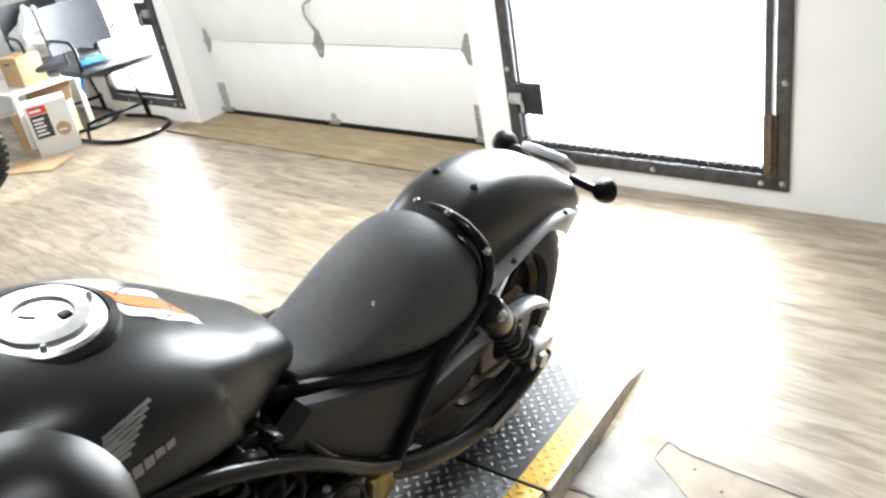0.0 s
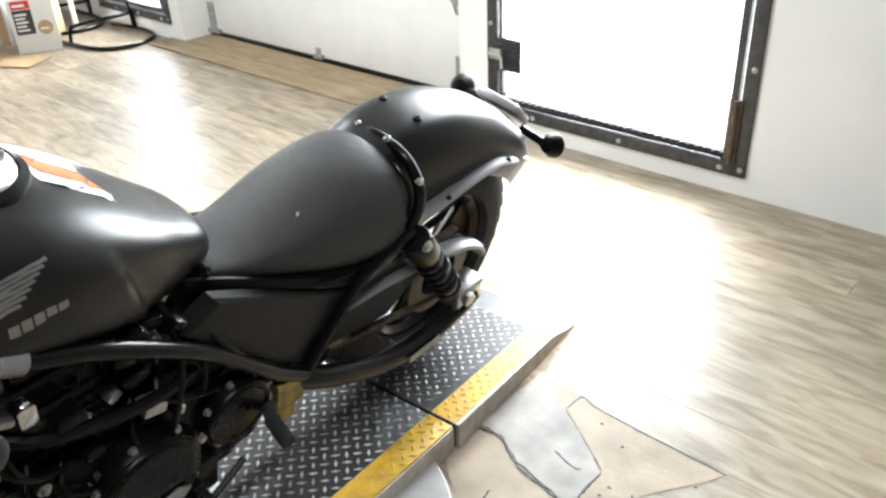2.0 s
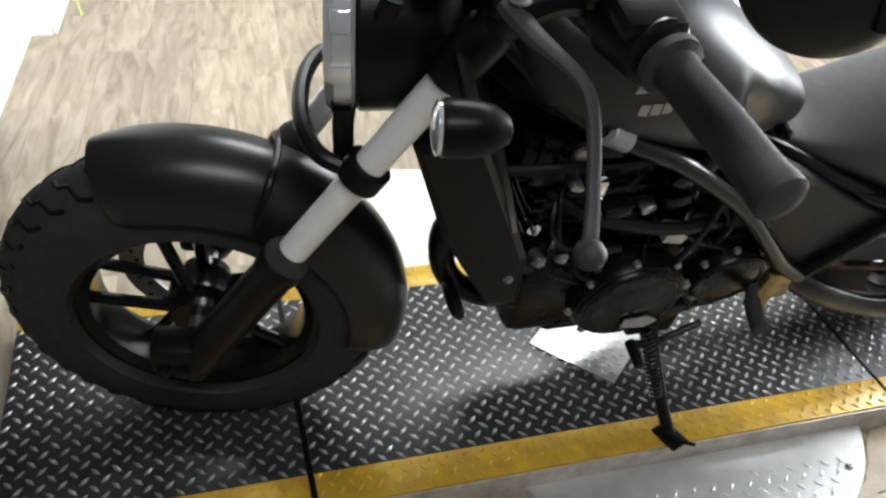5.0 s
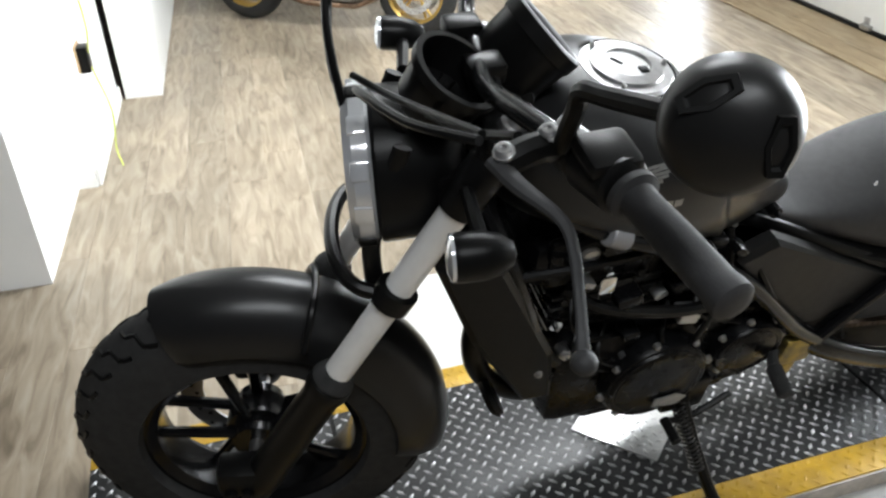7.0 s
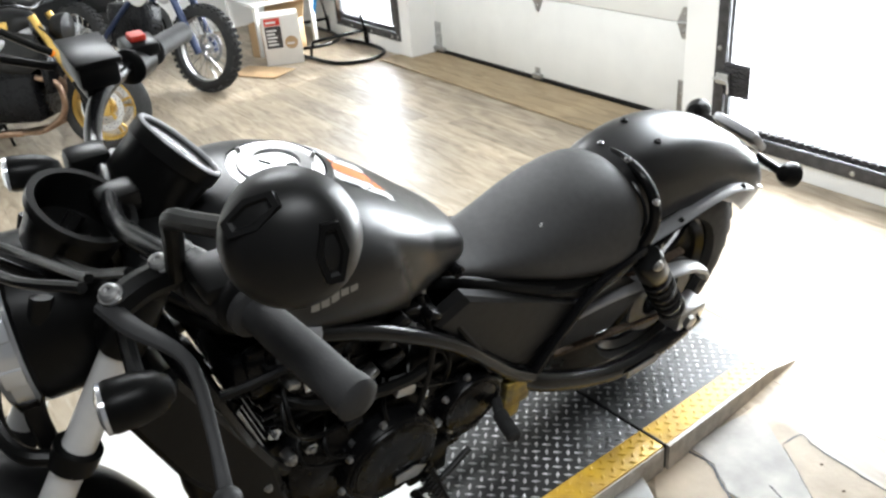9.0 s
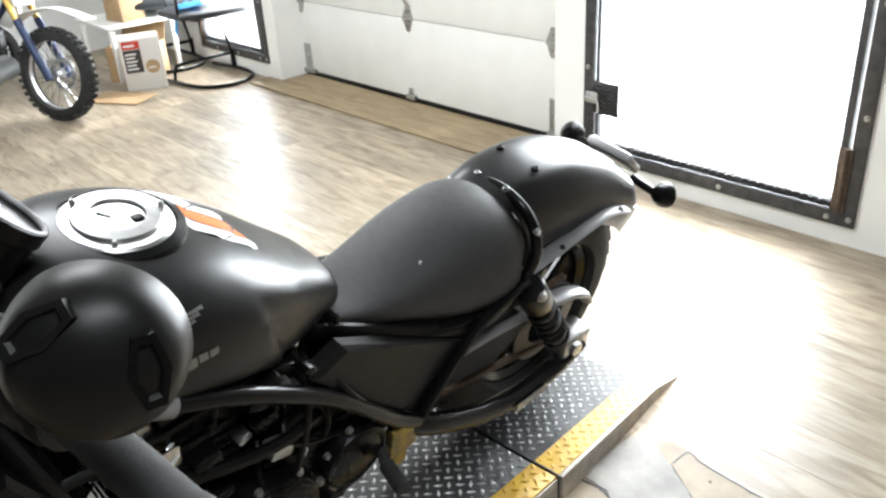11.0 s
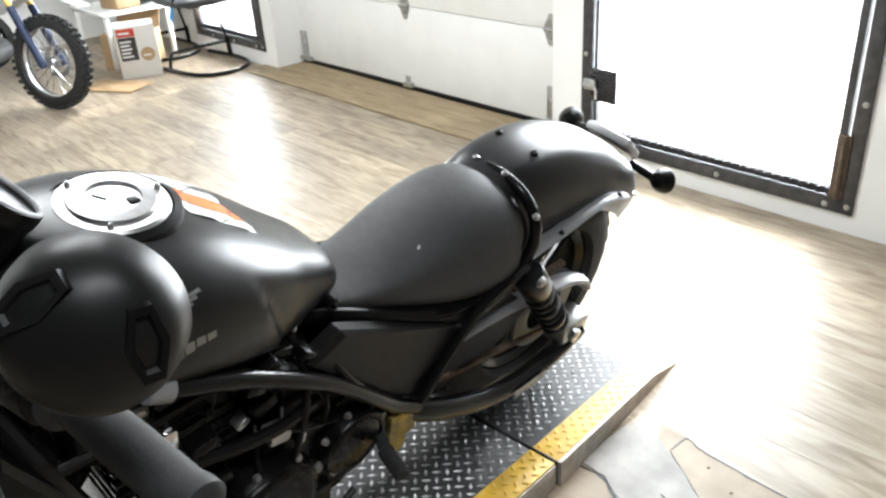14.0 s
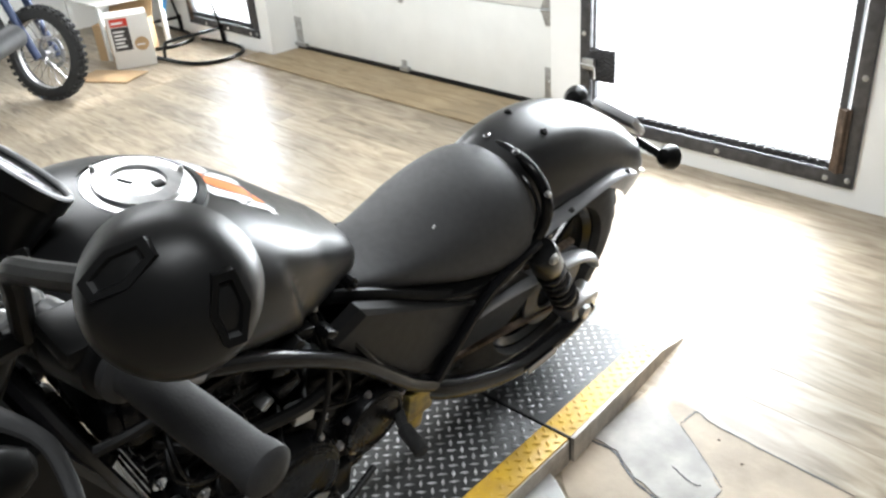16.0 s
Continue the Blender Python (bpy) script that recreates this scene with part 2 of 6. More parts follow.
def lathe(profile, m=None, n=32, closed=False):
    """Turn (radius, height) pairs round the z axis of m."""
    bm = bmesh.new()
    loops = []
    for r, h in profile:
        loops.append([Vector((r * math.cos(2 * math.pi * i / n), r * math.sin(2 * math.pi * i / n), h)) for i in range(n)])
    if closed:
        loops.append(loops[0])
    rings(bm, loops, cap=not closed)
    if closed:
        bmesh.ops.remove_doubles(bm, verts=bm.verts, dist=1e-6)
    if m is not None:
        bm.transform(m)
    return bm


def cyl(a, b, r, r2=None, n=20, bevel=0.0):
    L = (Vector(b) - Vector(a)).length
    r2 = r if r2 is None else r2
    k = bevel
    prof = [(r - k, 0), (r, k), (r2, L - k), (r2 - k, L)] if k else [(r, 0), (r2, L)]
    return lathe(prof, frame_to(a, b), n)


def smooth_path(pts, n=6):
    """Catmull-Rom through the points."""
    P = [Vector(p) for p in pts]
    P = [2 * P[0] - P[1]] + P + [2 * P[-1] - P[-2]]
    out = []
    for a, b, c, d in zip(P, P[1:], P[2:], P[3:]):
        for i in range(n):
            t = i / n
            out.append(0.5 * ((2 * b) + (c - a) * t + (2 * a - 5 * b + 4 * c - d) * t * t + (3 * b - a - 3 * c + d) * t ** 3))
    out.append(P[-2])
    return out


def tube(pts, r, n=12, steps=6, flat=1.0, radii=None):
    path = smooth_path(pts, steps) if steps > 1 else [Vector(p) for p in pts]
    bm = bmesh.new()
    loops, up = [], Vector((0, 0, 1))
    for i, p in enumerate(path):
        d = (path[min(i + 1, len(path) - 1)] - path[max(i - 1, 0)]).normalized()
        s = d.cross(up)
        if s.length < 1e-3:
            s = d.cross(Vector((1, 0, 0)))
        s.normalize()
        u = s.cross(d).normalized()
        up = u
        k = r
        if radii:
            f = i / (len(path) - 1) * (len(radii) - 1)
            j = min(int(f), len(radii) - 2)
            k = radii[j] + (radii[j + 1] - radii[j]) * (f - j)
        loops.append([p + s * k * math.cos(2 * math.pi * q / n) + u * k * flat * math.sin(2 * math.pi * q / n) for q in range(n)])
    return rings(bm, loops)


def bolt_at(p, d, r=0.006):
    """A domed bolt head at p that looks along d."""
    p, d = Vector(p), Vector(d)
    return lathe([(r * 1.25, -0.002), (r * 1.25, 0.001), (r, 0.001), (r, 0.005), (r * 0.7, 0.007), (r * 0.35, 0.0072), (r * 0.35, 0.004)], frame_to(p, p + d), 12)


def coil(a, b, r, wire, turns, n=10):
    m = frame_to(a, b)
    L = (Vector(b) - Vector(a)).length
    k = turns * 14
    pts = [m @ Vector((r * math.cos(2 * math.pi * turns * i / k), r * math.sin(2 * math.pi * turns * i / k), L * i / k)) for i in range(k + 1)]
    return tube(pts, wire, n=6, steps=1)


def torus(R, r, m=None, n=48, k=12, flat=1.0):
    bm = bmesh.new()
    loops = []
    for i in range(n):
        a = 2 * math.pi * i / n
        loops.append([Vector(((R + r * math.cos(2 * math.pi * j / k)) * math.cos(a), (R + r * math.cos(2 * math.pi * j / k)) * math.sin(a), r * flat * math.sin(2 * math.pi * j / k))) for j in range(k)])
    loops.append(loops[0])
    rings(bm, loops, cap=False)
    bmesh.ops.remove_doubles(bm, verts=bm.verts, dist=1e-6)
    if m is not None:
        bm.transform(m)
    return bm


# ---- room ----
WY, DY = 3.23, 3.44          # inner wall face, garage door face
XW, XE, YS, ZC = -6.3, 3.0, -3.0, 2.9


def structure(name, bm, mat, label, category="", smooth=False):
    return tagged(part(name, bm, mat, None, smooth=smooth), label, category, kind="structure")


def wall_north():
    t = 0.25
    cells = [(XW, -5.19, 0, ZC), (-5.19, -4.25, 0, 0.1), (-5.19, -4.25, 2.15, ZC), (-4.25, -4.125, 0, ZC), (-4.125, -1.765, 2.12, ZC),
             (-1.765, -1.59, 0, ZC), (-1.59, -0.37, 0, 0.075), (-1.59, -0.37, 2.15, ZC), (-0.37, XE, 0, ZC)]
    return structure("wall_north", join(*[box(a, b, WY, WY + t, c, d) for a, b, c, d in cells]), M_WALL, "white painted wall with a garage door and two grille doors", "wall")


wall_north()
structure("wall_west", box(XW - 0.15, XW, YS, WY + 0.25, 0, ZC), M_WALL, "plain white painted side wall", "wall")
# out of view: dark walls and ceiling added to stand in for a dim room
structure("wall_east", box(XE, XE + 0.15, YS, WY + 0.25, 0, ZC), M_WALLDK, "unseen side wall, darkened to keep reflections low", "wall")
structure("wall_south", box(XW - 0.15, XE + 0.15, YS - 0.15, YS, 0, ZC), M_WALLDK, "unseen wall behind the work bay, darkened to keep reflections low", "wall")
structure("ceiling", box(XW - 0.15, XE + 0.15, YS - 0.15, WY + 0.25, ZC, ZC + 0.1), M_CEIL, "unseen ceiling, greyed to keep reflections low", "ceiling")
structure("ground", box(-60, 60, 3.49, 80, -0.12, -0.02), M_OUT, "sunlit pale concrete yard outside", "ground")


# unseen tray added round each overhead fill lamp
def fill_lamp_tray(x, y):
    t = thing("fill_tray", pose(x, y, ZC), "added grey open tray round a fill lamp, out of view", "ceiling lamp", "ceiling lamps")
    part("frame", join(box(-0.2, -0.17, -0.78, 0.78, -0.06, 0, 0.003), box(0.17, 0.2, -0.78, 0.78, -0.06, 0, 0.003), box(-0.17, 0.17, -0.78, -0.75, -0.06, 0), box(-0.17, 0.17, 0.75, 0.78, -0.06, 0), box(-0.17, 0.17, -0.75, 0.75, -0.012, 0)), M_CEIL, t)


fill_lamp_tray(-2.2, 1.4)
fill_lamp_tray(1.3, 0.4)


def garage_door():
    t = thing("garage_door", pose(-2.95, DY, 0), "closed white sectional overhead garage door with zinc hinges", "garage door", kind="structure")
    x0, x1 = -1.23, 1.2
    z = 0.035
    for h in (0.462, 0.457, 0.457, 0.457, 0.32):
        p = part("panel", box(x0, x1, 0, 0.045, z, z + h - 0.004, 0.004), M_DOORW, t)
        z += h
    part("bottom_seal", box(x0, x1, -0.01, 0.04, 0.0, 0.032, 0.006), M_BLACK, t, "black rubber bottom seal")
    zh = (0.497, 0.954, 1.411, 1.868)
    for hz in zh:
        for hx in (-1.16, -0.075, 1.0):
            bm = bmesh.new()
            a = [(-0.012, 0.075), (0.012, 0.075), (0.04, 0.012), (0.04, -0.012), (0.012, -0.075), (-0.012, -0.075), (-0.04, -0.012), (-0.04, 0.012)]
            rings(bm, [[Vector((hx + px, -0.001, hz + pz)) for px, pz in a], [Vector((hx + px, -0.006, hz + pz)) for px, pz in a]])
            h = part("hinge", join(bm, cyl((hx - 0.036, -0.012, hz), (hx + 0.036, -0.012, hz), 0.009, n=10), bolt_at((hx, -0.006, hz + 0.04), (0, -1, 0)), bolt_at((hx, -0.006, hz - 0.04), (0, -1, 0))), M_ZINC, t, "zinc door hinge")
    for hx, w in ((-1.12, 0.06), (-0.075, 0.035), (1.03, 0.05)):
        hh = 0.18 if w > 0.04 else 0.05
        part("bracket", join(box(hx - w, hx + w * 0.2, -0.008, 0, 0.04, 0.04 + hh, 0.002), box(hx - w, hx + w, -0.03, 0, 0.03, 0.055, 0.002), bolt_at((hx - w * 0.4, -0.008, 0.04 + hh * 0.6), (0, -1, 0))), M_ZINC, t, "zinc corner bracket")
    part("lift_handle", join(tube([(-0.075, -0.006, 0.74), (-0.09, -0.04, 0.72), (-0.085, -0.045, 0.66), (-0.06, -0.03, 0.60), (-0.05, -0.006, 0.56)], 0.008, n=10), bolt_at((-0.075, -0.002, 0.745), (0, -1, 0), 0.012)), M_ZINC, t, "bent steel lift handle")
    part("lock_handle", join(lathe([(0.04, 0), (0.04, 0.006), (0.02, 0.012)], frame_to((1.0, 0, 0.78), (1.0, -1, 0.78)), 20), box(0.88, 1.0, -0.03, -0.012, 0.77, 0.79, 0.006)), M_ZINC, t, "zinc lock handle")
    for side in (-1.235, 1.13):
        part("track", join(box(side - 0.035, side - 0.03, -0.045, 0.0, 0.02, 2.1), box(side - 0.035, side + 0.015, -0.05, -0.045, 0.02, 2.1), box(side + 0.01, side + 0.015, -0.045, -0.02, 0.02, 2.1)), M_ZINC, t, "vertical zinc roller track")
    return t


garage_door()
structure("threshold_board", join(box(-4.28, -1.72, 3.055, 3.226, 0.002, 0.012, 0.003), box(-4.12, -1.77, 3.226, 3.435, 0.002, 0.012)), M_PLY, "worn brown plywood strip before the garage door", "threshold")


def expanded_mesh(x0, x1, z0, z1, y, w=0.034, h=0.016, r=0.0022):
    """Flattened diamond mesh of steel strands, built as zigzag strips."""
    verts, faces = [], []
    rows = int((z1 - z0) / h)
    cols = int((x1 - x0) / (w / 2))
    for k in range(rows):
        for s in (0, 1):
            base = len(verts)
            for i in range(cols + 1):
                x = x0 + (x1 - x0) * i / cols
                up = (i + s) % 2
                z = z0 + h * (k + (0.5 + (0.46 if up else -0.46) * (1 if s == 0 else 1)) * 0.5 + 0.25 * s)
                verts += [(x, y, z - r), (x, y, z + r), (x, y - 2 * r, z + r * 0.6)]
            for i in range(cols):
                a, b = base + 3 * i, base + 3 * i + 3
                faces += [(a, b, b + 1, a + 1), (a + 1, b + 1, b + 2, a + 2), (a + 2, b + 2, b, a)]
    me = bpy.data.meshes.new("wire_mesh")
    me.from_pydata(verts, [], faces)
    return me


def grille_door(name, x0, x1, z0, z1, label, latches, hinge_right):
    t = thing(name, pose(0, WY, 0), label, "grille door", kind="structure")
    f = 0.052
    for n, a in (("frame_rail", (x0, x1, z0, z0 + f)), ("frame_rail", (x0, x1, z1 - f, z1)), ("frame_stile", (x0, x0 + f, z0 + f, z1 - f)), ("frame_stile", (x1 - f, x1, z0 + f, z1 - f))):
        part(n, box(a[0], a[1], -0.012, 0.03, a[2], a[3], 0.002), M_STEELD, t)
    i0, i1, j0, j1 = x0 + f + 0.012, x1 - f - 0.014, z0 + f + 0.008, z1 - f - 0.01
    g = 0.026
    part("leaf_frame", join(box(i0, i1, -0.006, 0.02, j0, j0 + g), box(i0, i1, -0.006, 0.02, j1 - g, j1), box(i0, i0 + g * 0.6, -0.006, 0.02, j0 + g, j1 - g), box(i1 - g, i1, -0.006, 0.02, j0 + g, j1 - g)), M_STEELD, t, "inner leaf of dark angle steel")
    me = expanded_mesh(i0, i1, j0, j0 + 0.06, -0.008, 0.034, 0.02, 0.0034)
    me.materials.append(M_STEELD)
    o = new("mesh_edge", me)
    o.parent = t
    me = expanded_mesh(i0 + 0.01, i1 - 0.01, j0 + 0.03, j1 - 0.03, 0.024, 0.036, 0.018, 0.0015)
    me.materials.append(M_GREYP)
    o = tagged(new("wire_mesh", me), "thin diamond wire mesh", kind="stuff")
    o.parent = t
    for hz in (0.25, 1.05, 1.85):
        hx = i1 + 0.004 if hinge_right else i0 - 0.004
        part("hinge", join(box(hx - 0.028, hx + 0.02, -0.02, -0.012, hz - 0.12, hz + 0.12, 0.002), cyl((hx, -0.022, hz - 0.12), (hx, -0.022, hz + 0.12), 0.01, n=10)), M_RUST, t, "rusty strap hinge")
    for k in range(3):
        bx = x0 + 0.25 + k * (x1 - x0 - 0.35) / 2
        part("bolt", bolt_at((bx, -0.012, z0 + f * 0.45), (0, -1, 0), 0.009), M_ZINC, t)
    for k in range(5):
        for bx in (x0 + f * 0.4, x1 - f * 0.4):
            part("bolt", bolt_at((bx, -0.012, z0 + 0.03 + k * 0.38), (0, -1, 0), 0.009), M_ZINC, t)
    for lx, lz in latches:
        s = 1 if hinge_right else -1
        lp = part("latch_plate", box(min(lx, lx + s * 0.13), max(lx, lx + s * 0.13), -0.014, -0.008, lz - 0.07, lz + 0.075, 0.002), M_STEELD, t, "dark steel latch plate")
        me = expanded_mesh(min(lx, lx + s * 0.13), max(lx, lx + s * 0.13), lz - 0.07, lz + 0.075, -0.016, 0.034, 0.02, 0.002)
        me.materials.append(M_STEELD)
        o = new("plate_mesh", me)
        o.parent = lp
        part("latch", join(box(lx - 0.03, lx + 0.035, -0.035, -0.014, lz - 0.018, lz + 0.03, 0.004), tube([(lx - 0.035, -0.04, lz + 0.004), (lx + 0.03 * s, -0.044, lz + 0.004), (lx + 0.045 * s, -0.044, lz - 0.01), (lx + 0.046 * s, -0.044, lz - 0.05)], 0.006, n=8, steps=3)), M_ZINC, t, "zinc slide latch with a bent handle")
    return t


grille_door("grille_door_1", -1.59, -0.37, 0.075, 2.15, "dark steel grille door with wire mesh, daylight behind it", [(-1.535, 0.355), (-1.535, 1.03)], True)
grille_door("grille_door_2", -5.19, -4.25, 0.1, 2.15, "smaller dark steel grille door beside the chairs", [(-4.33, 0.72)], False)


# ---- floor ----
def plank_mesh(length, width):
    bm = box(0, length, 0, width, -0.012, 0.0)
    top = [e for e in bm.edges if all(v.co.z > -0.001 for v in e.verts)]
    bmesh.ops.bevel(bm, geom=top, offset=0.0005, segments=1, affect="EDGES")
    return mesh_of("plank", bm, M_FLOOR, smooth=False)


def floor():
    t = thing("floor", None, "worn oak-look vinyl plank floor with a soft gloss", "floor", kind="structure")
    sub = part("subfloor", box(XW, XE, YS, WY + 0.22, -0.06, -0.010), M_SUBFLOOR, t, "brown subfloor under the planks")
    rnd = random.Random(4)
    width, length = 0.152, 1.22
    full = plank_mesh(length - 0.0006, width - 0.0005)
    shorts = {}
    y = YS
    while y < WY - 0.01:
        w = min(width, WY - y)
        x = XW - rnd.random() * length
        while x < XE:
            a, b = max(x, XW), min(x + length, XE)
            if b - a > 0.02:
                if abs(b - a - length) < 1e-6 and w == width:
                    me = full
                else:
                    me = plank_mesh(b - a - 0.0006, w - 0.0005)
                o = new("plank", me)
                o.parent = t
                o.location = (a, y, 0.0002 * rnd.random())
            x += length
        y += width
    return t


floor()


def ragged_sheet(pts, z, thick, seed, jitter=0.008, n=5):
    """A thin sheet with a torn edge round an outline."""
    rnd = random.Random(seed)
    out = []
    for a, b in zip(pts, pts[1:] + pts[:1]):
        for i in range(n):
            t = i / n
            out.append((a[0] + (b[0] - a[0]) * t + rnd.uniform(-jitter, jitter), a[1] + (b[1] - a[1]) * t + rnd.uniform(-jitter, jitter)))
    bm = bmesh.new()
    rings(bm, [[Vector((x, y, z)) for x, y in out], [Vector((x, y, z + thick)) for x, y in out]])
    return bm


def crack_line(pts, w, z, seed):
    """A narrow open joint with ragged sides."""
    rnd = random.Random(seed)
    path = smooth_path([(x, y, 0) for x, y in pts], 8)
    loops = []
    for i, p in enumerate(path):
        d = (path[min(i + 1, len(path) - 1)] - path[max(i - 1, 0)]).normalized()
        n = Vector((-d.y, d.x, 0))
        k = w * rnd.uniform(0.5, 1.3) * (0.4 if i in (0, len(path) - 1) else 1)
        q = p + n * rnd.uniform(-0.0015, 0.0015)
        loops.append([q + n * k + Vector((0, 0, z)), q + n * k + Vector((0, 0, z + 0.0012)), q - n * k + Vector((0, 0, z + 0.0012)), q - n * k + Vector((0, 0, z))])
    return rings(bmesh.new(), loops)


def torn_floor():
    t = thing("torn_floor_patch", None, "torn floor covering with pale backing showing beside the ramp", "floor patch")
    part("backing", ragged_sheet([(-0.335, 1.5), (-0.335, 1.9), (-0.19, 1.885), (0.0, 1.862), (0.213, 1.858), (0.09, 1.67), (0.14, 1.607), (0.178, 1.567), (0.3, 1.25), (0.05, 1.0), (-0.08, 1.2), (-0.2, 1.4)], 0.0006, 0.0012, 2, 0.006, 4), M_SUBFLOOR, t, "pale backing", smooth=False)
    tile = [(-0.328, 1.629), (-0.26, 1.631), (-0.175, 1.586), (-0.08, 1.567), (-0.008, 1.55), (-0.013, 1.68), (-0.058, 1.72), (-0.197, 1.811), (-0.315, 1.87), (-0.335, 1.766)]
    part("tile_piece", ragged_sheet(tile, 0.0019, 0.0035, 5, 0.004, 4), M_TORN, t, "loose grey tile piece", smooth=False)
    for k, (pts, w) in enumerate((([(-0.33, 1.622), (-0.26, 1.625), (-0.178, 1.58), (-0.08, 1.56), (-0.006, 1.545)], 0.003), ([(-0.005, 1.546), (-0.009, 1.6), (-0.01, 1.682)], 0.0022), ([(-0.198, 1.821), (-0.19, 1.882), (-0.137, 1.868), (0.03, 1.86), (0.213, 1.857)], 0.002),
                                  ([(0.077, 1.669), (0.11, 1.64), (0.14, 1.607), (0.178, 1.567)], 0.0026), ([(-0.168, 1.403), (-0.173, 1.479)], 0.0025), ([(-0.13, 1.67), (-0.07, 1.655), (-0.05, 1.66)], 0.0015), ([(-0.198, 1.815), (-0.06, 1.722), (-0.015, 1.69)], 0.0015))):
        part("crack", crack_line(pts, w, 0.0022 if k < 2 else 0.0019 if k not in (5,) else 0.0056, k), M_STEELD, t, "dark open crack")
    rnd = random.Random(8)
    for k in range(26):
        x, y = rnd.uniform(-0.2, 0.25), rnd.uniform(1.2, 1.85)
        part("crumb", box(-0.003, 0.003, -0.002, 0.002, 0, 0.002, m=pose(x, y, 0.002, 0, 0, rnd.uniform(0, 180))), M_RUST, t)


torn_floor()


# ---- motorcycle lift ----
LX0, LX1, LZ = -0.94, -0.325, 0.075
LY0, LY1, LY2, LSEAM = -0.25, 1.531, 2.14, 0.283


def lugs(x0, x1, y0, y1, zf, pitch=0.0245, skip=None):
    """Raised tread bars, alternating in direction; zf gives the height at y."""
    verts, faces = [], []
    ny, nx = int((y1 - y0) / (pitch * 0.7071)), max(int((x1 - x0) / (pitch * 1.4142)), 1)
    for j in range(ny):
        for i in range(nx):
            x, y = x0 + (i + 0.25 + 0.5 * (j % 2)) * (x1 - x0) / nx, y0 + (j + 0.5) * (y1 - y0) / ny
            if skip and skip(x, y):
                continue
            a = radians(45 if j % 2 else -45)
            c, s = math.cos(a), math.sin(a)
            L, W, h = 0.0122, 0.0042, 0.0028
            z = zf(y)
            b = len(verts)
            for u, v, q in ((-L, 0, 0), (0, -W, 0), (L, 0, 0), (0, W, 0), (-L * 0.6, 0, h), (L * 0.6, 0, h)):
                verts.append((x + u * c - v * s, y + u * s + v * c, z + q))
            faces += [(b, b + 1, b + 4), (b + 1, b + 5, b + 4), (b + 1, b + 2, b + 5), (b + 2, b + 3, b + 5), (b + 3, b + 4, b + 5), (b + 3, b, b + 4)]
    me = bpy.data.meshes.new("tread")
    me.from_pydata(verts, [], faces)
    for p in me.polygons:
        p.use_smooth = True
    return me


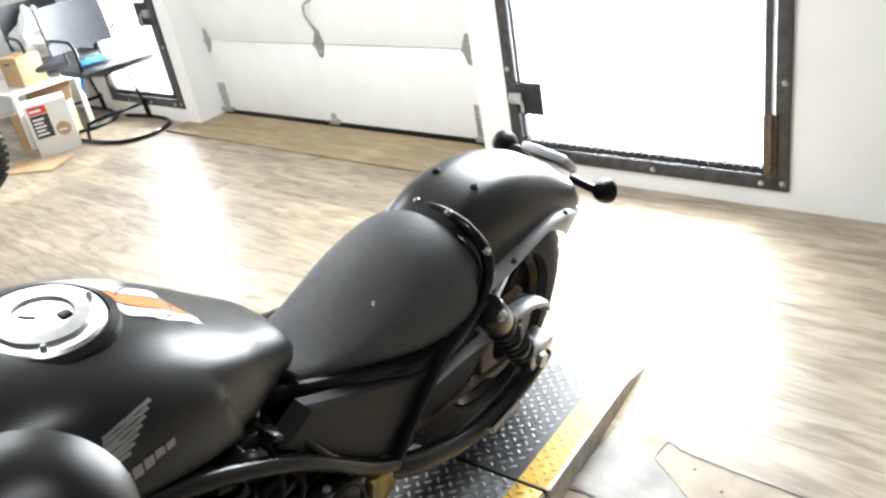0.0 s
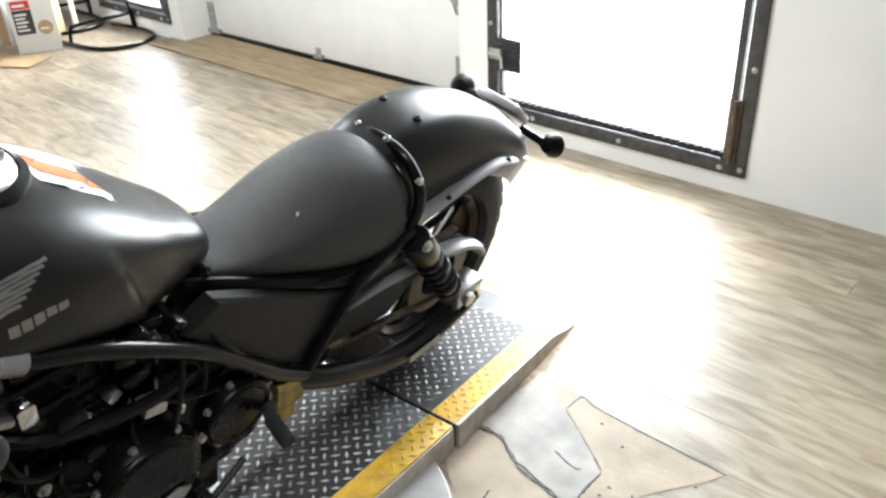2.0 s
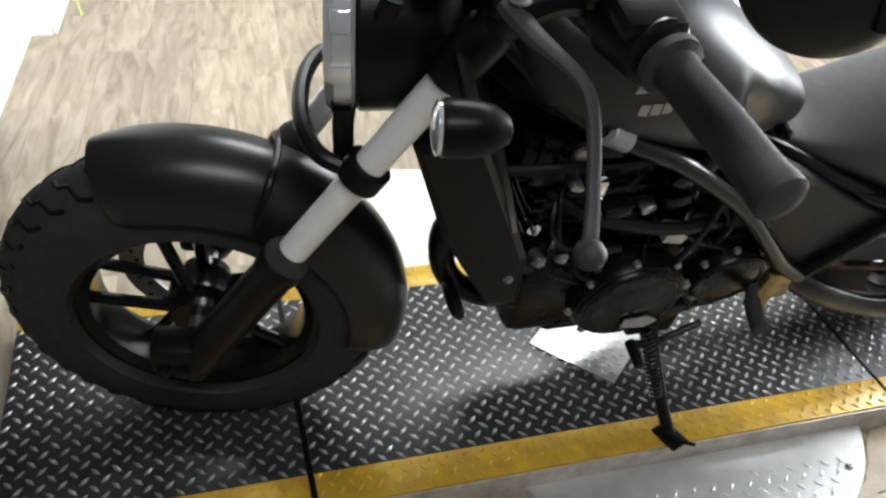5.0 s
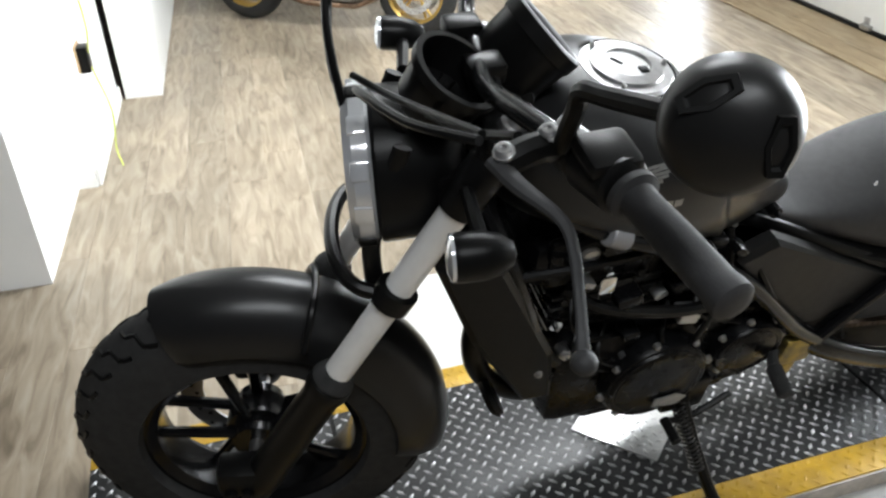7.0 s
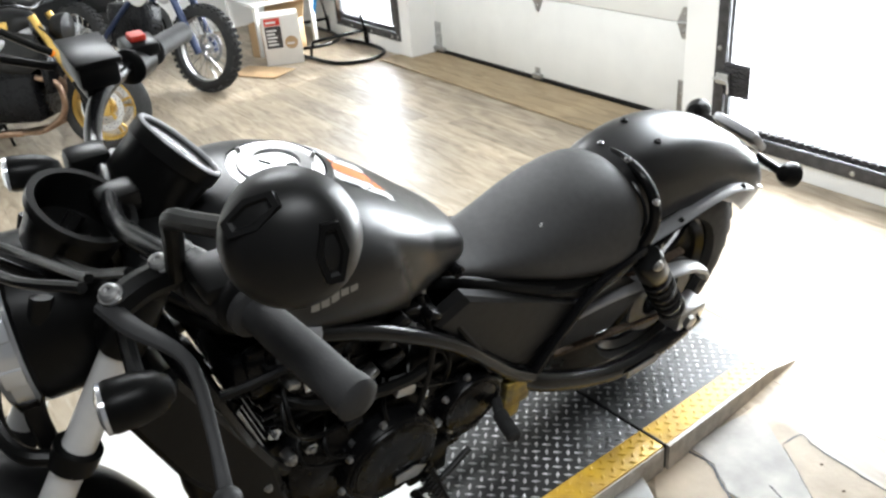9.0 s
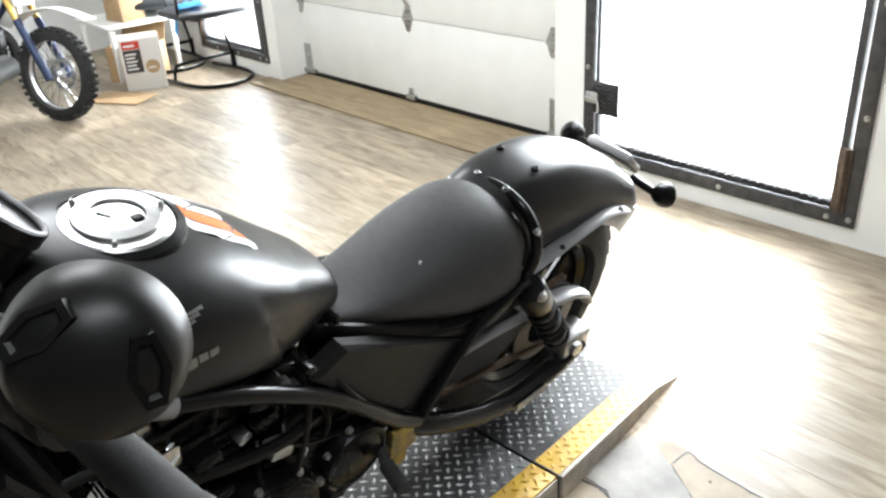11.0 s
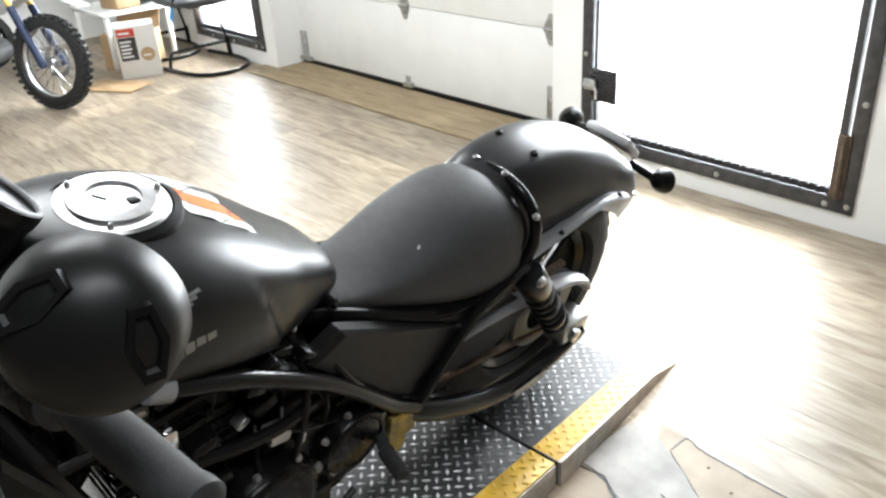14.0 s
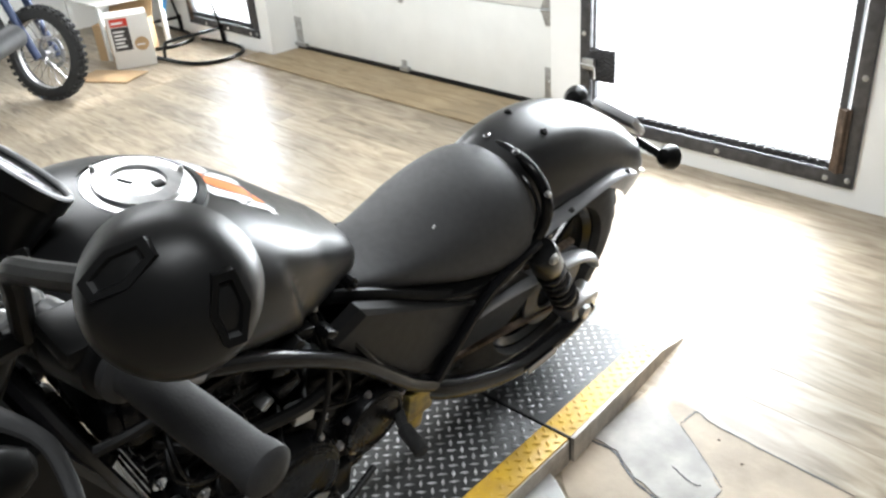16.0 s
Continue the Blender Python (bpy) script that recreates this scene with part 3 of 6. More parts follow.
def lift():
    t = thing("motorcycle_lift", pose(LX1, LY1, 0, 0, 0, 3.3) @ pose(-LX1, -LY1, 0), "low black tread-plate motorcycle lift with yellow painted edges", "motorcycle lift")
    Y = 0.073
    flat = lambda y: LZ

    def add_lugs(x0, x1, y0, y1, zf, m, parent, name="tread"):
        me = lugs(x0, x1, y0, y1, zf)
        me.materials.append(m)
        o = tagged(new(name, me), kind="stuff")
        o.parent = parent

    for a, b in ((LY0, LSEAM - 0.004), (LSEAM + 0.004, LY1 - 0.004)):
        d = part("deck_plate", box(LX0 + Y, LX1 - Y, a, b, LZ - 0.03, LZ, 0.001), M_DECK, t)
        add_lugs(LX0 + Y, LX1 - Y, a, b, flat, M_DECKTOP, d)
        for x0, x1 in ((LX0, LX0 + Y), (LX1 - Y, LX1)):
            e = part("edge_strip", box(x0, x1, a, b, LZ - 0.035, LZ, 0.001), M_YELLOW, t, "yellow painted tread edge")
            add_lugs(x0, x1, a, b, flat, M_YELLOW, e)
    part("deck_frame", join(box(LX0 + 0.01, LX0 + 0.05, LY0 + 0.02, LY1 - 0.01, 0.0, LZ - 0.035), box(LX1 - 0.05, LX1 - 0.01, LY0 + 0.02, LY1 - 0.01, 0.0, LZ - 0.035), box(LX0 + 0.05, LX1 - 0.05, LY0 + 0.02, LY0 + 0.06, 0.0, LZ - 0.031), box(LX0 + 0.05, LX1 - 0.05, LY1 - 0.05, LY1 - 0.01, 0.0, LZ - 0.031)), M_DECK, t)
    # ramp: a gentle slope that ends in a steep lip
    ym, zm = 2.0, 0.045
    zf = lambda y: LZ - 0.001 - (LZ - zm) * (y - LY1) / (ym - LY1)

    def wedge(x0, x1, lip=True):
        bm = bmesh.new()
        prof = [(LY1 + 0.004, 0.0), (LY1 + 0.004, LZ - 0.001), (ym, zm), (LY2, 0.006), (LY2, 0.0)]
        tx = lambda x, y: cx + (x - cx) * (1 - 0.12 * max(0, y - LY1) / (LY2 - LY1))
        rings(bm, [[Vector((tx(x0, y), y, z)) for y, z in prof], [Vector((tx(x1, y), y, z)) for y, z in prof]])
        return bm

    cx = (LX0 + LX1) / 2
    def tapered_lugs(x0, x1, parent):
        me = lugs(x0, x1, LY1 + 0.01, ym, zf)
        for v in me.vertices:
            v.co.x = cx + (v.co.x - cx) * (1 - 0.12 * max(0, v.co.y - LY1) / (LY2 - LY1))
        me.materials.append(M_YELLOW)
        o = tagged(new("tread", me), kind="stuff")
        o.parent = parent

    r = part("ramp_plate", wedge(LX0 + Y, LX1 - Y), M_DECK, t, smooth=False)
    add_lugs(LX0 + Y + 0.025, LX1 - Y - 0.025, LY1 + 0.01, ym, zf, M_DECKTOP, r)
    for x0, x1 in ((LX0, LX0 + Y), (LX1 - Y, LX1)):
        e = part("ramp_edge", wedge(x0, x1), M_YELLOW, t, "yellow painted ramp edge", smooth=False)
        tapered_lugs(x0, x1, e)
    for x0, x1 in ((LX1 + 0.001, LX1 + 0.012), (LX0 - 0.012, LX0 - 0.001)):
        part("ramp_side", wedge(x0, x1), M_RAMPSIDE, t, "scuffed bare steel ramp side", smooth=False)
    part("deck_side", box(LX1 + 0.0005, LX1 + 0.005, LY0, LY1 - 0.006, 0.0, LZ - 0.004, 0.001), M_RAMPSIDE, t, "scuffed bare steel deck side")
    part("seam_strap", box(LX0 + 0.0, LX1 + 0.004, LSEAM - 0.006, LSEAM + 0.006, LZ - 0.04, LZ + 0.004, 0.002), M_BLACK, t, "black strap over the deck seam")
    part("joint_strip", box(LX0 + 0.0, LX1 + 0.003, LY1 - 0.004, LY1 + 0.004, 0.005, LZ + 0.002, 0.001), M_BLACK, t)
    return t


lift()


def turntable_plate():
    c, r, z = Vector((-0.472, 1.056, 0)), 0.425, 0.028
    t = thing("round_plate", Matrix.Translation(c), "round bright tread-plate base beside the lift", "base plate")
    part("disc", lathe([(r, 0), (r, z - 0.003), (r - 0.003, z)], None, 72), M_SILVER, t, smooth=True)
    me = lugs(0.16, r, -r, r, lambda y: z, 0.028, skip=lambda x, y: x * x + y * y > (r - 0.02) ** 2 or x < 0.215 - 0.058 * (y - 0.475))
    me.materials.append(M_SILVER)
    o = tagged(new("tread", me), kind="stuff")
    o.parent = t
    for a in (5, 28, 50, -25, -50):
        part("bolt", bolt_at(((r - 0.03) * math.cos(radians(a)), (r - 0.03) * math.sin(radians(a)), z), (0, 0, 1), 0.007), M_ZINC, t)


turntable_plate()


def loose_plate():
    t = thing("steel_plate", pose(-0.597, 0.92, LZ + 0.003, 0, 0, 46), "loose bright diamond plate lying on the lift deck", "metal plate")
    part("sheet", box(-0.1, 0.1, -0.1, 0.1, 0, 0.003, 0.001), M_SILVER, t)
    me = lugs(-0.095, 0.095, -0.095, 0.095, lambda y: 0.003, 0.022)
    me.materials.append(M_SILVER)
    o = tagged(new("tread", me), kind="stuff")
    o.parent = t


loose_plate()
tagged(part("paper_sheet", ragged_sheet([(-1.45, 0.35), (-1.4, 0.75), (-0.95, 0.8), (-0.9, 0.3)], 0.001, 0.003, 9, 0.004), M_CARDW, None, smooth=False), "white sheet lying on the floor behind the lift", "sheet")


# ---- the black cruiser on the lift ----
# local axes of every motorcycle: x to its left, y to its rear, z up
BIKE = pose(-0.57, -0.008, LZ) @ pose(0, 0, 0, 0, 0, 3) @ pose(0, 0, 0, 0, 15, 0) @ Matrix.Scale(1.04, 4)
bike = thing("motorcycle", BIKE, "matte black cruiser motorcycle leaning on its side stand on the lift", "motorcycle")


def loft(sections, n=28, cap=True):
    """Skin super-ellipse sections (y, z centre, half width, up, down, power) along y."""
    bm = bmesh.new()
    loops = []
    for y, z, w, up, dn, p in sections:
        lp = []
        for i in range(n):
            a = 2 * math.pi * i / n
            c, s = math.cos(a), math.sin(a)
            k = (up if s > 0 else dn)
            lp.append(Vector((w * math.copysign(abs(c) ** (2 / p), c), y, z + k * math.copysign(abs(s) ** (2 / p), s))))
        loops.append(lp)
    return rings(bm, loops, cap=cap)


def spline_sections(keys, n):
    """Smoothly spaced rows through key rows."""
    rows = [np.array(k, float) for k in keys]
    out = []
    ext = [2 * rows[0] - rows[1]] + rows + [2 * rows[-1] - rows[-2]]
    for a, b, c, d in zip(ext, ext[1:], ext[2:], ext[3:]):
        for i in range(n):
            t = i / n
            out.append(0.5 * ((2 * b) + (c - a) * t + (2 * a - 5 * b + 4 * c - d) * t * t + (3 * b - a - 3 * c + d) * t ** 3))
    out.append(rows[-1])
    return out


def tyre(centre, R, rim, half, parent, grooves=True, knobs=False, mat=None):
    prof = []
    for i in range(25):
        a = math.pi * i / 24
        x = -half * math.cos(a)
        h = math.sin(a) ** 0.75
        prof.append((rim + (R - rim) * h if 0 < i < 24 else rim, x))
    prof += [(rim - 0.006, half * 0.7), (rim - 0.006, -half * 0.7)]
    m = Matrix.Translation(centre) @ pose(0, 0, 0, 0, 90, 0)
    t = part("tyre", lathe(prof, m, 96, closed=True), mat or M_RUBBER, parent, angle=50)
    if grooves:
        bms = []
        for side in (-1, 1):
            for k in range(34):
                a0 = 2 * math.pi * k / 34 + (0.09 if side > 0 else 0)
                pts = []
                for u, da in ((0.12, 0.0), (0.34, 0.03), (0.4, 0.09), (0.66, 0.12), (0.72, 0.2)):
                    x = side * half * u
                    h = math.sin(math.acos(max(-1, min(1, -x / half)))) ** 0.75
                    r = rim + (R - rim) * h - 0.0014
                    a = a0 + da
                    pts.append(Vector((x, r * math.sin(a), r * math.cos(a))) + Vector(centre))
                bm = tube(pts, 0.0042, n=6, steps=2)
                bms.append(bm)
        part("tread_groove", join(*bms), M_BLACK, t, "dark tread grooves")
    return t


def cast_wheel(centre, rim, half, parent, spokes, mat, hub=0.04, name="wheel"):
    c = Vector(centre)
    m = Matrix.Translation(c) @ pose(0, 0, 0, 0, 90, 0)
    w = part("rim", lathe([(rim + 0.006, -half), (rim + 0.006, half), (rim - 0.008, half), (rim - 0.022, half * 0.75), (rim - 0.026, 0), (rim - 0.022, -half * 0.75), (rim - 0.008, -half)], m, 72, closed=True), mat, parent)
    part("hub", join(lathe([(hub, -half * 1.1), (hub, half * 1.1)], m, 28), lathe([(hub * 1.35, -half * 0.5), (hub * 1.35, half * 0.5)], m, 28)), mat, w)
    for k in range(spokes):
        a = 2 * math.pi * (k + 0.5 * (k % 2)) / spokes
        d = Vector((0, math.sin(a), math.cos(a)))
        s = 1 if k % 2 else -1
        p = tube([c + d * hub * 0.9 + Vector((s * half * 0.55, 0, 0)), c + d * (rim - 0.02) + Vector((s * half * 0.3, 0, 0))], 0.011, n=8, steps=2, flat=0.8)
        part("spoke", p, mat, w)
    return w


def brake_disc(centre, R, x, parent, mat=None):
    c = Vector(centre) + Vector((x, 0, 0))
    m = Matrix.Translation(c) @ pose(0, 0, 0, 0, 90, 0)
    d = part("brake_disc", lathe([(R, -0.002), (R, 0.002), (R * 0.72, 0.002), (R * 0.72, -0.002)], m, 60, closed=True), mat or M_DISC, parent, "drilled steel brake disc")
    holes = []
    for k in range(36):
        a = 2 * math.pi * k / 36
        r = R * (0.8 + 0.06 * (k % 3))
        q = c + Vector((0, r * math.sin(a), r * math.cos(a)))
        holes.append(cyl(q - Vector((0.0026, 0, 0)), q + Vector((0.0026, 0, 0)), 0.0042, n=8))
    part("disc_hole", join(*holes), M_BLACK, d)
    return d


# wheels
FA, RA = Vector((0, 0.092, 0.312)), Vector((0, 1.61, 0.312))
fw = thing("front_wheel")
fw.parent = bike
rw = thing("rear_wheel")
rw.parent = bike
tyre(FA, 0.302, 0.192, 0.063, fw)
cast_wheel(FA, 0.188, 0.046, fw, 10, M_FRAME)
brake_disc(FA, 0.145, -0.07, fw)
tyre(RA, 0.312, 0.2, 0.075, rw)
cast_wheel(RA, 0.195, 0.055, rw, 10, M_FRAME)
brake_disc(RA, 0.12, -0.075, rw)
part("sprocket", lathe([(0.105, -0.003), (0.105, 0.003), (0.06, 0.003), (0.06, -0.003)], Matrix.Translation(RA + Vector((0.085, 0, 0))) @ pose(0, 0, 0, 0, 90, 0), 44, closed=True), M_STEELD, rw, "dark steel rear sprocket")


def arc_fender(name, centre, R, a0, a1, w0, w1, drop, mat, label, power=2.6, n=30, k=17, thick=0.003, lift_ends=0.0):
    """A curved mudguard: angles from straight up towards the rear."""
    bm = bmesh.new()
    loops = []
    for i in range(n + 1):
        t = i / n
        a = radians(a0 + (a1 - a0) * t)
        e = min(t, 1 - t) * 6
        w = w0 + (w1 - w0) * t
        w *= 1 if e > 1 else (0.8 + 0.2 * math.sqrt(max(e, 0) * (2 - e)))
        outer, inner = [], []
        for j in range(k):
            u = -1 + 2 * j / (k - 1)
            x = w * math.sin(u * math.pi / 2)
            d = drop * (1 - math.cos(u * math.pi / 2) ** (2 / power))
            for lst, rr in ((outer, R), (inner, R - thick)):
                r = rr - d
                lst.append(Vector(centre) + Vector((x * (rr / R), r * math.sin(a), r * math.cos(a))))
        loops.append(outer + inner[::-1])
    return part(name, rings(bm, loops), mat, bike, label, angle=50)


arc_fender("front_fender", FA, 0.333, -23, 102, 0.078, 0.075, 0.09, M_SATIN, "matte black front mudguard", power=2.2)
part("fender_brace", tube([(0.088, FA.y + 0.1, FA.z + 0.255), (0.05, FA.y + 0.115, FA.z + 0.307), (0, FA.y + 0.12, FA.z + 0.311), (-0.05, FA.y + 0.115, FA.z + 0.307), (-0.088, FA.y + 0.1, FA.z + 0.255)], 0.006, n=8), M_BLACK, bike)


# fork
def fork_leg(s):
    x = 0.125 * s
    y = lambda z: 0.1 + 0.558 * (z - 0.31)
    P = lambda z, dx=0.0: Vector((x + dx, y(z), z))
    leg = part("fork_leg", lathe([(0.02, 0), (0.029, 0.012), (0.031, 0.05), (0.03, 0.27), (0.034, 0.28), (0.034, 0.3), (0.026, 0.31)], frame_to(P(0.285), P(0.9)), 24), M_BLACK, bike, "black lower fork leg")
    part("stanchion", cyl(P(0.52), P(0.93), 0.0205, n=28), M_FORK, leg, "polished fork tube")
    part("dust_seal", lathe([(0.03, 0), (0.033, 0.008), (0.028, 0.02), (0.022, 0.026)], frame_to(P(0.545), P(0.9)), 24), M_RUBBER, leg, "black rubber dust seal")
    part("fork_clamp", lathe([(0.024, -0.016), (0.03, -0.014), (0.03, 0.014), (0.024, 0.016)], frame_to(P(0.714), P(0.95)), 24), M_BLACK, leg, "black clamp ring on the fork tube")
    part("fork_cover", lathe([(0.026, 0), (0.028, 0.005), (0.028, 0.09), (0.025, 0.1), (0.027, 0.105), (0.027, 0.125), (0.02, 0.13), (0.012, 0.138)], frame_to(P(0.856), P(1.15)) @ Matrix.Diagonal((1, 1, 0.85, 1)), 24), M_BLACK, leg, "black upper fork sleeve")
    part("fork_cap", lathe([(0.021, 0), (0.021, 0.008), (0.013, 0.009), (0.013, 0.018), (0.008, 0.02)], frame_to(P(0.966), P(1.2)), 20), M_ALU, leg, "bright fork cap bolt")
    part("axle_pinch", join(box(x - 0.03, x + 0.025, FA.y - 0.055, FA.y + 0.02, 0.30, 0.36, 0.012), bolt_at((x + s * 0.028, FA.y - 0.035, 0.315), (s, 0, 0), 0.009), bolt_at((x + s * 0.028, FA.y - 0.008, 0.315), (s, 0, 0), 0.009)), M_BLACK, leg, "black axle clamp with bright bolts")
    return leg


fork_leg(1)
fork_leg(-1)
part("axle", cyl((-0.15, FA.y, FA.z), (0.15, FA.y, FA.z), 0.013), M_ALU, bike)
part("lower_triple_clamp", join(box(-0.105, 0.105, 0.36, 0.435, 0.85, 0.89, 0.012), box(-0.04, 0.04, 0.36, 0.46, 0.83, 0.9, 0.015)), M_BLACK, bike)
part("upper_triple_clamp", join(box(-0.155, 0.155, 0.43, 0.49, 0.95, 0.975, 0.01), box(-0.05, 0.05, 0.43, 0.51, 0.945, 0.975, 0.012)), M_BLACK, bike)
part("fork_bridge", tube([(0.125, 0.32, 0.712), (0.11, 0.27, 0.725), (0.045, 0.245, 0.73), (-0.045, 0.245, 0.73), (-0.11, 0.27, 0.725), (-0.125, 0.32, 0.712)], 0.011, n=10), M_BLACK, bike, "black bent fork brace")
part("headlight_stay", tube([(0.1, 0.3, 0.716), (0.1, 0.3, 0.8), (0.095, 0.34, 0.93)], 0.008, n=8, flat=1.6), M_BLACK, bike)
part("headlight_stay", tube([(-0.1, 0.3, 0.716), (-0.1, 0.3, 0.8), (-0.095, 0.34, 0.93)], 0.008, n=8, flat=1.6), M_BLACK, bike)


# headlight
def headlight():
    m = frame_to((0.01, 0.306, 0.85), (0.01, -0.694, 0.785)) @ Matrix.Scale(1.08, 4)
    h = part("headlight", lathe([(0.02, -0.115), (0.06, -0.11), (0.087, -0.085), (0.097, -0.05), (0.099, -0.005), (0.095, 0.0), (0.09, -0.006)], m, 48), M_BLACK, bike, "round black headlight with a clear ring")
    part("lens_ring", lathe([(0.099, 0.0), (0.104, 0.004), (0.103, 0.022), (0.094, 0.032), (0.085, 0.033), (0.083, 0.024), (0.09, 0.0)], m, 48, closed=True), M_GLASS, h, "clear ribbed lens ring")
    part("lens", lathe([(0.088, 0.018), (0.07, 0.027), (0.03, 0.033), (0.001, 0.034)], m, 40), M_GLASS, h, "clear headlight lens")
    for k in range(12):
        a = 2 * math.pi * k / 12
        part("ring_rib", box(-0.012, 0.012, 0.094, 0.106, 0.003, 0.026, 0.003, m=m @ pose(0, 0, 0, 0, 0, math.degrees(a))), M_BLACK if k % 4 == 0 else M_GLASS, h)
    return h


headlight()


def instrument():
    n = Vector((0, 0.73, 0.68))
    c = Vector((0.0, 0.552, 1.015))
    m = frame_to(c, c + n)
    g = part("instrument_pod", lathe([(0.03, -0.1), (0.045, -0.098), (0.054, -0.085), (0.057, -0.02), (0.06, -0.016), (0.06, 0.002), (0.056, 0.004), (0.053, -0.002)], m, 48), M_BLACK, bike, "round black instrument pod")
    part("dial", lathe([(0.053, -0.004), (0.02, -0.002), (0.001, -0.002)], m, 40), M_DIAL, g, "grey round dial glass")
    part("bezel", torus(0.0555, 0.0035, m @ Matrix.Translation((0, 0, 0.002)), 48, 8), M_GREYP, g, "thin grey bezel")
    part("pod_bracket", join(tube([c - n * 0.09, (0, 0.45, 0.98)], 0.014, n=8, steps=2), box(-0.03, 0.03, 0.43, 0.47, 0.955, 0.99, 0.006)), M_BLACK, bike)


instrument()


def cup_mount():
    c = Vector((0.07, 0.412, 1.019))
    m = frame_to(c, c + Vector((0.25, 0.5, 1))) @ Matrix.Scale(1.3, 4)
    k = part("open_cup", lathe([(0.012, -0.05), (0.03, -0.05), (0.037, -0.04), (0.041, -0.004), (0.045, -0.003), (0.045, 0.006), (0.039, 0.006), (0.035, -0.03), (0.01, -0.036)], m, 40, closed=False), M_BLACK, bike, "round open black plastic cup at the handlebar")
    part("cup_arm", tube([c + Vector((0, 0, -0.045)), (0.06, 0.39, 0.98), (0.05, 0.41, 1.0)], 0.01, n=8), M_BLACK, bike)


cup_mount()

# handlebar and controls
BAR = [(-0.42, 0.73, 0.948), (-0.31, 0.63, 0.984), (-0.2, 0.53, 1.0), (-0.1, 0.48, 0.998), (0, 0.46, 1.0), (0.1, 0.435, 1.02), (0.2, 0.425, 1.065), (0.38, 0.45, 1.112), (0.525, 0.468, 1.122)]
part("handlebar", tube(BAR, 0.0115, n=12, steps=6), M_FRAME, bike, "black tube handlebar")
for s in (-0.045, 0.045):
    part("bar_riser", join(cyl((s, 0.455, 0.97), (s, 0.455, 1.0), 0.018), box(s - 0.02, s + 0.02, 0.43, 0.48, 0.988, 1.018, 0.008)), M_BLACK, bike)


def grip(a, b, label):
    m = frame_to(a, b)
    L = (Vector(b) - Vector(a)).length
    g = part("grip", lathe([(0.012, 0), (0.023, 0.001), (0.023, 0.008), (0.0165, 0.011), (0.0158, 0.02), (0.0168, L * 0.5), (0.0162, L - 0.02), (0.0178, L - 0.012), (0.0178, L - 0.003), (0.014, L), (0.006, L + 0.001)], m, 28), M_GRIP, bike, label)
    return g


grip((0.395, 0.452, 1.115), (0.53, 0.468, 1.123), "dark grey ribbed rubber left grip")
grip((-0.32, 0.64, 0.98), (-0.43, 0.738, 0.945), "dark grey ribbed rubber right grip")
part("switch_housing", join(lathe([(0.02, 0), (0.026, 0.004), (0.026, 0.05), (0.02, 0.054)], frame_to((0.338, 0.442, 1.103), (0.395, 0.452, 1.115)), 20), box(0.335, 0.385, 0.42, 0.47, 1.118, 1.138, 0.008)), M_BLACK, bike, "black left switch housing")
part("switch_housing", join(lathe([(0.02, 0), (0.026, 0.004), (0.026, 0.05), (0.02, 0.054)], frame_to((-0.26, 0.585, 0.993), (-0.32, 0.64, 0.98)), 20), box(-0.31, -0.265, 0.59, 0.64, 0.998, 1.02, 0.006)), M_BLACK, bike, "black right switch housing")
part("kill_switch", box(-0.302, -0.28, 0.602, 0.626, 1.017, 1.028, 0.003), M_RED, bike, "red kill switch")
part("lever_perch", join(lathe([(0.018, 0), (0.022, 0.003), (0.022, 0.03), (0.018, 0.033)], frame_to((0.3, 0.436, 1.094), (0.338, 0.442, 1.103)), 20), tube([(0.315, 0.43, 1.106), (0.322, 0.395, 1.112), (0.33, 0.365, 1.108)], 0.014, n=8)), M_BLACK, bike, "black clutch lever perch")
for p in ((0.33, 0.365, 1.121), (0.318, 0.41, 1.124), (0.3, 0.436, 1.115)):
    part("perch_bolt", bolt_at(p, (0.2, -0.3, 1), 0.008), M_ALU, bike, "bright domed bolt")
part("clutch_lever", join(tube([(0.325, 0.36, 1.108), (0.362, 0.368, 1.11), (0.405, 0.387, 1.109), (0.432, 0.389, 1.1), (0.475, 0.38, 1.08), (0.505, 0.372, 1.064)], 0.007, n=10, flat=0.7, radii=[0.01, 0.009, 0.006, 0.0055, 0.005, 0.006]), lathe([(0.002, -0.0105), (0.007, -0.008), (0.0105, -0.003), (0.0105, 0.003), (0.007, 0.008), (0.002, 0.0105)], Matrix.Translation((0.51, 0.371, 1.061)), 16)), M_GRIP, bike, "dark grey clutch lever with a ball end")
part("brake_lever", tube([(-0.235, 0.53, 1.003), (-0.27, 0.545, 0.993), (-0.33, 0.59, 0.973), (-0.4, 0.655, 0.945)], 0.007, n=8, flat=0.7), M_GRIP, bike, "dark brake lever")
part("brake_reservoir", join(box(-0.25, -0.17, 0.495, 0.55, 1.018, 1.055, 0.008), box(-0.253, -0.167, 0.492, 0.553, 1.053, 1.061, 0.003), box(-0.235, -0.19, 0.505, 0.535, 0.995, 1.028, 0.006)), M_BLACK, bike, "square black brake fluid reservoir")


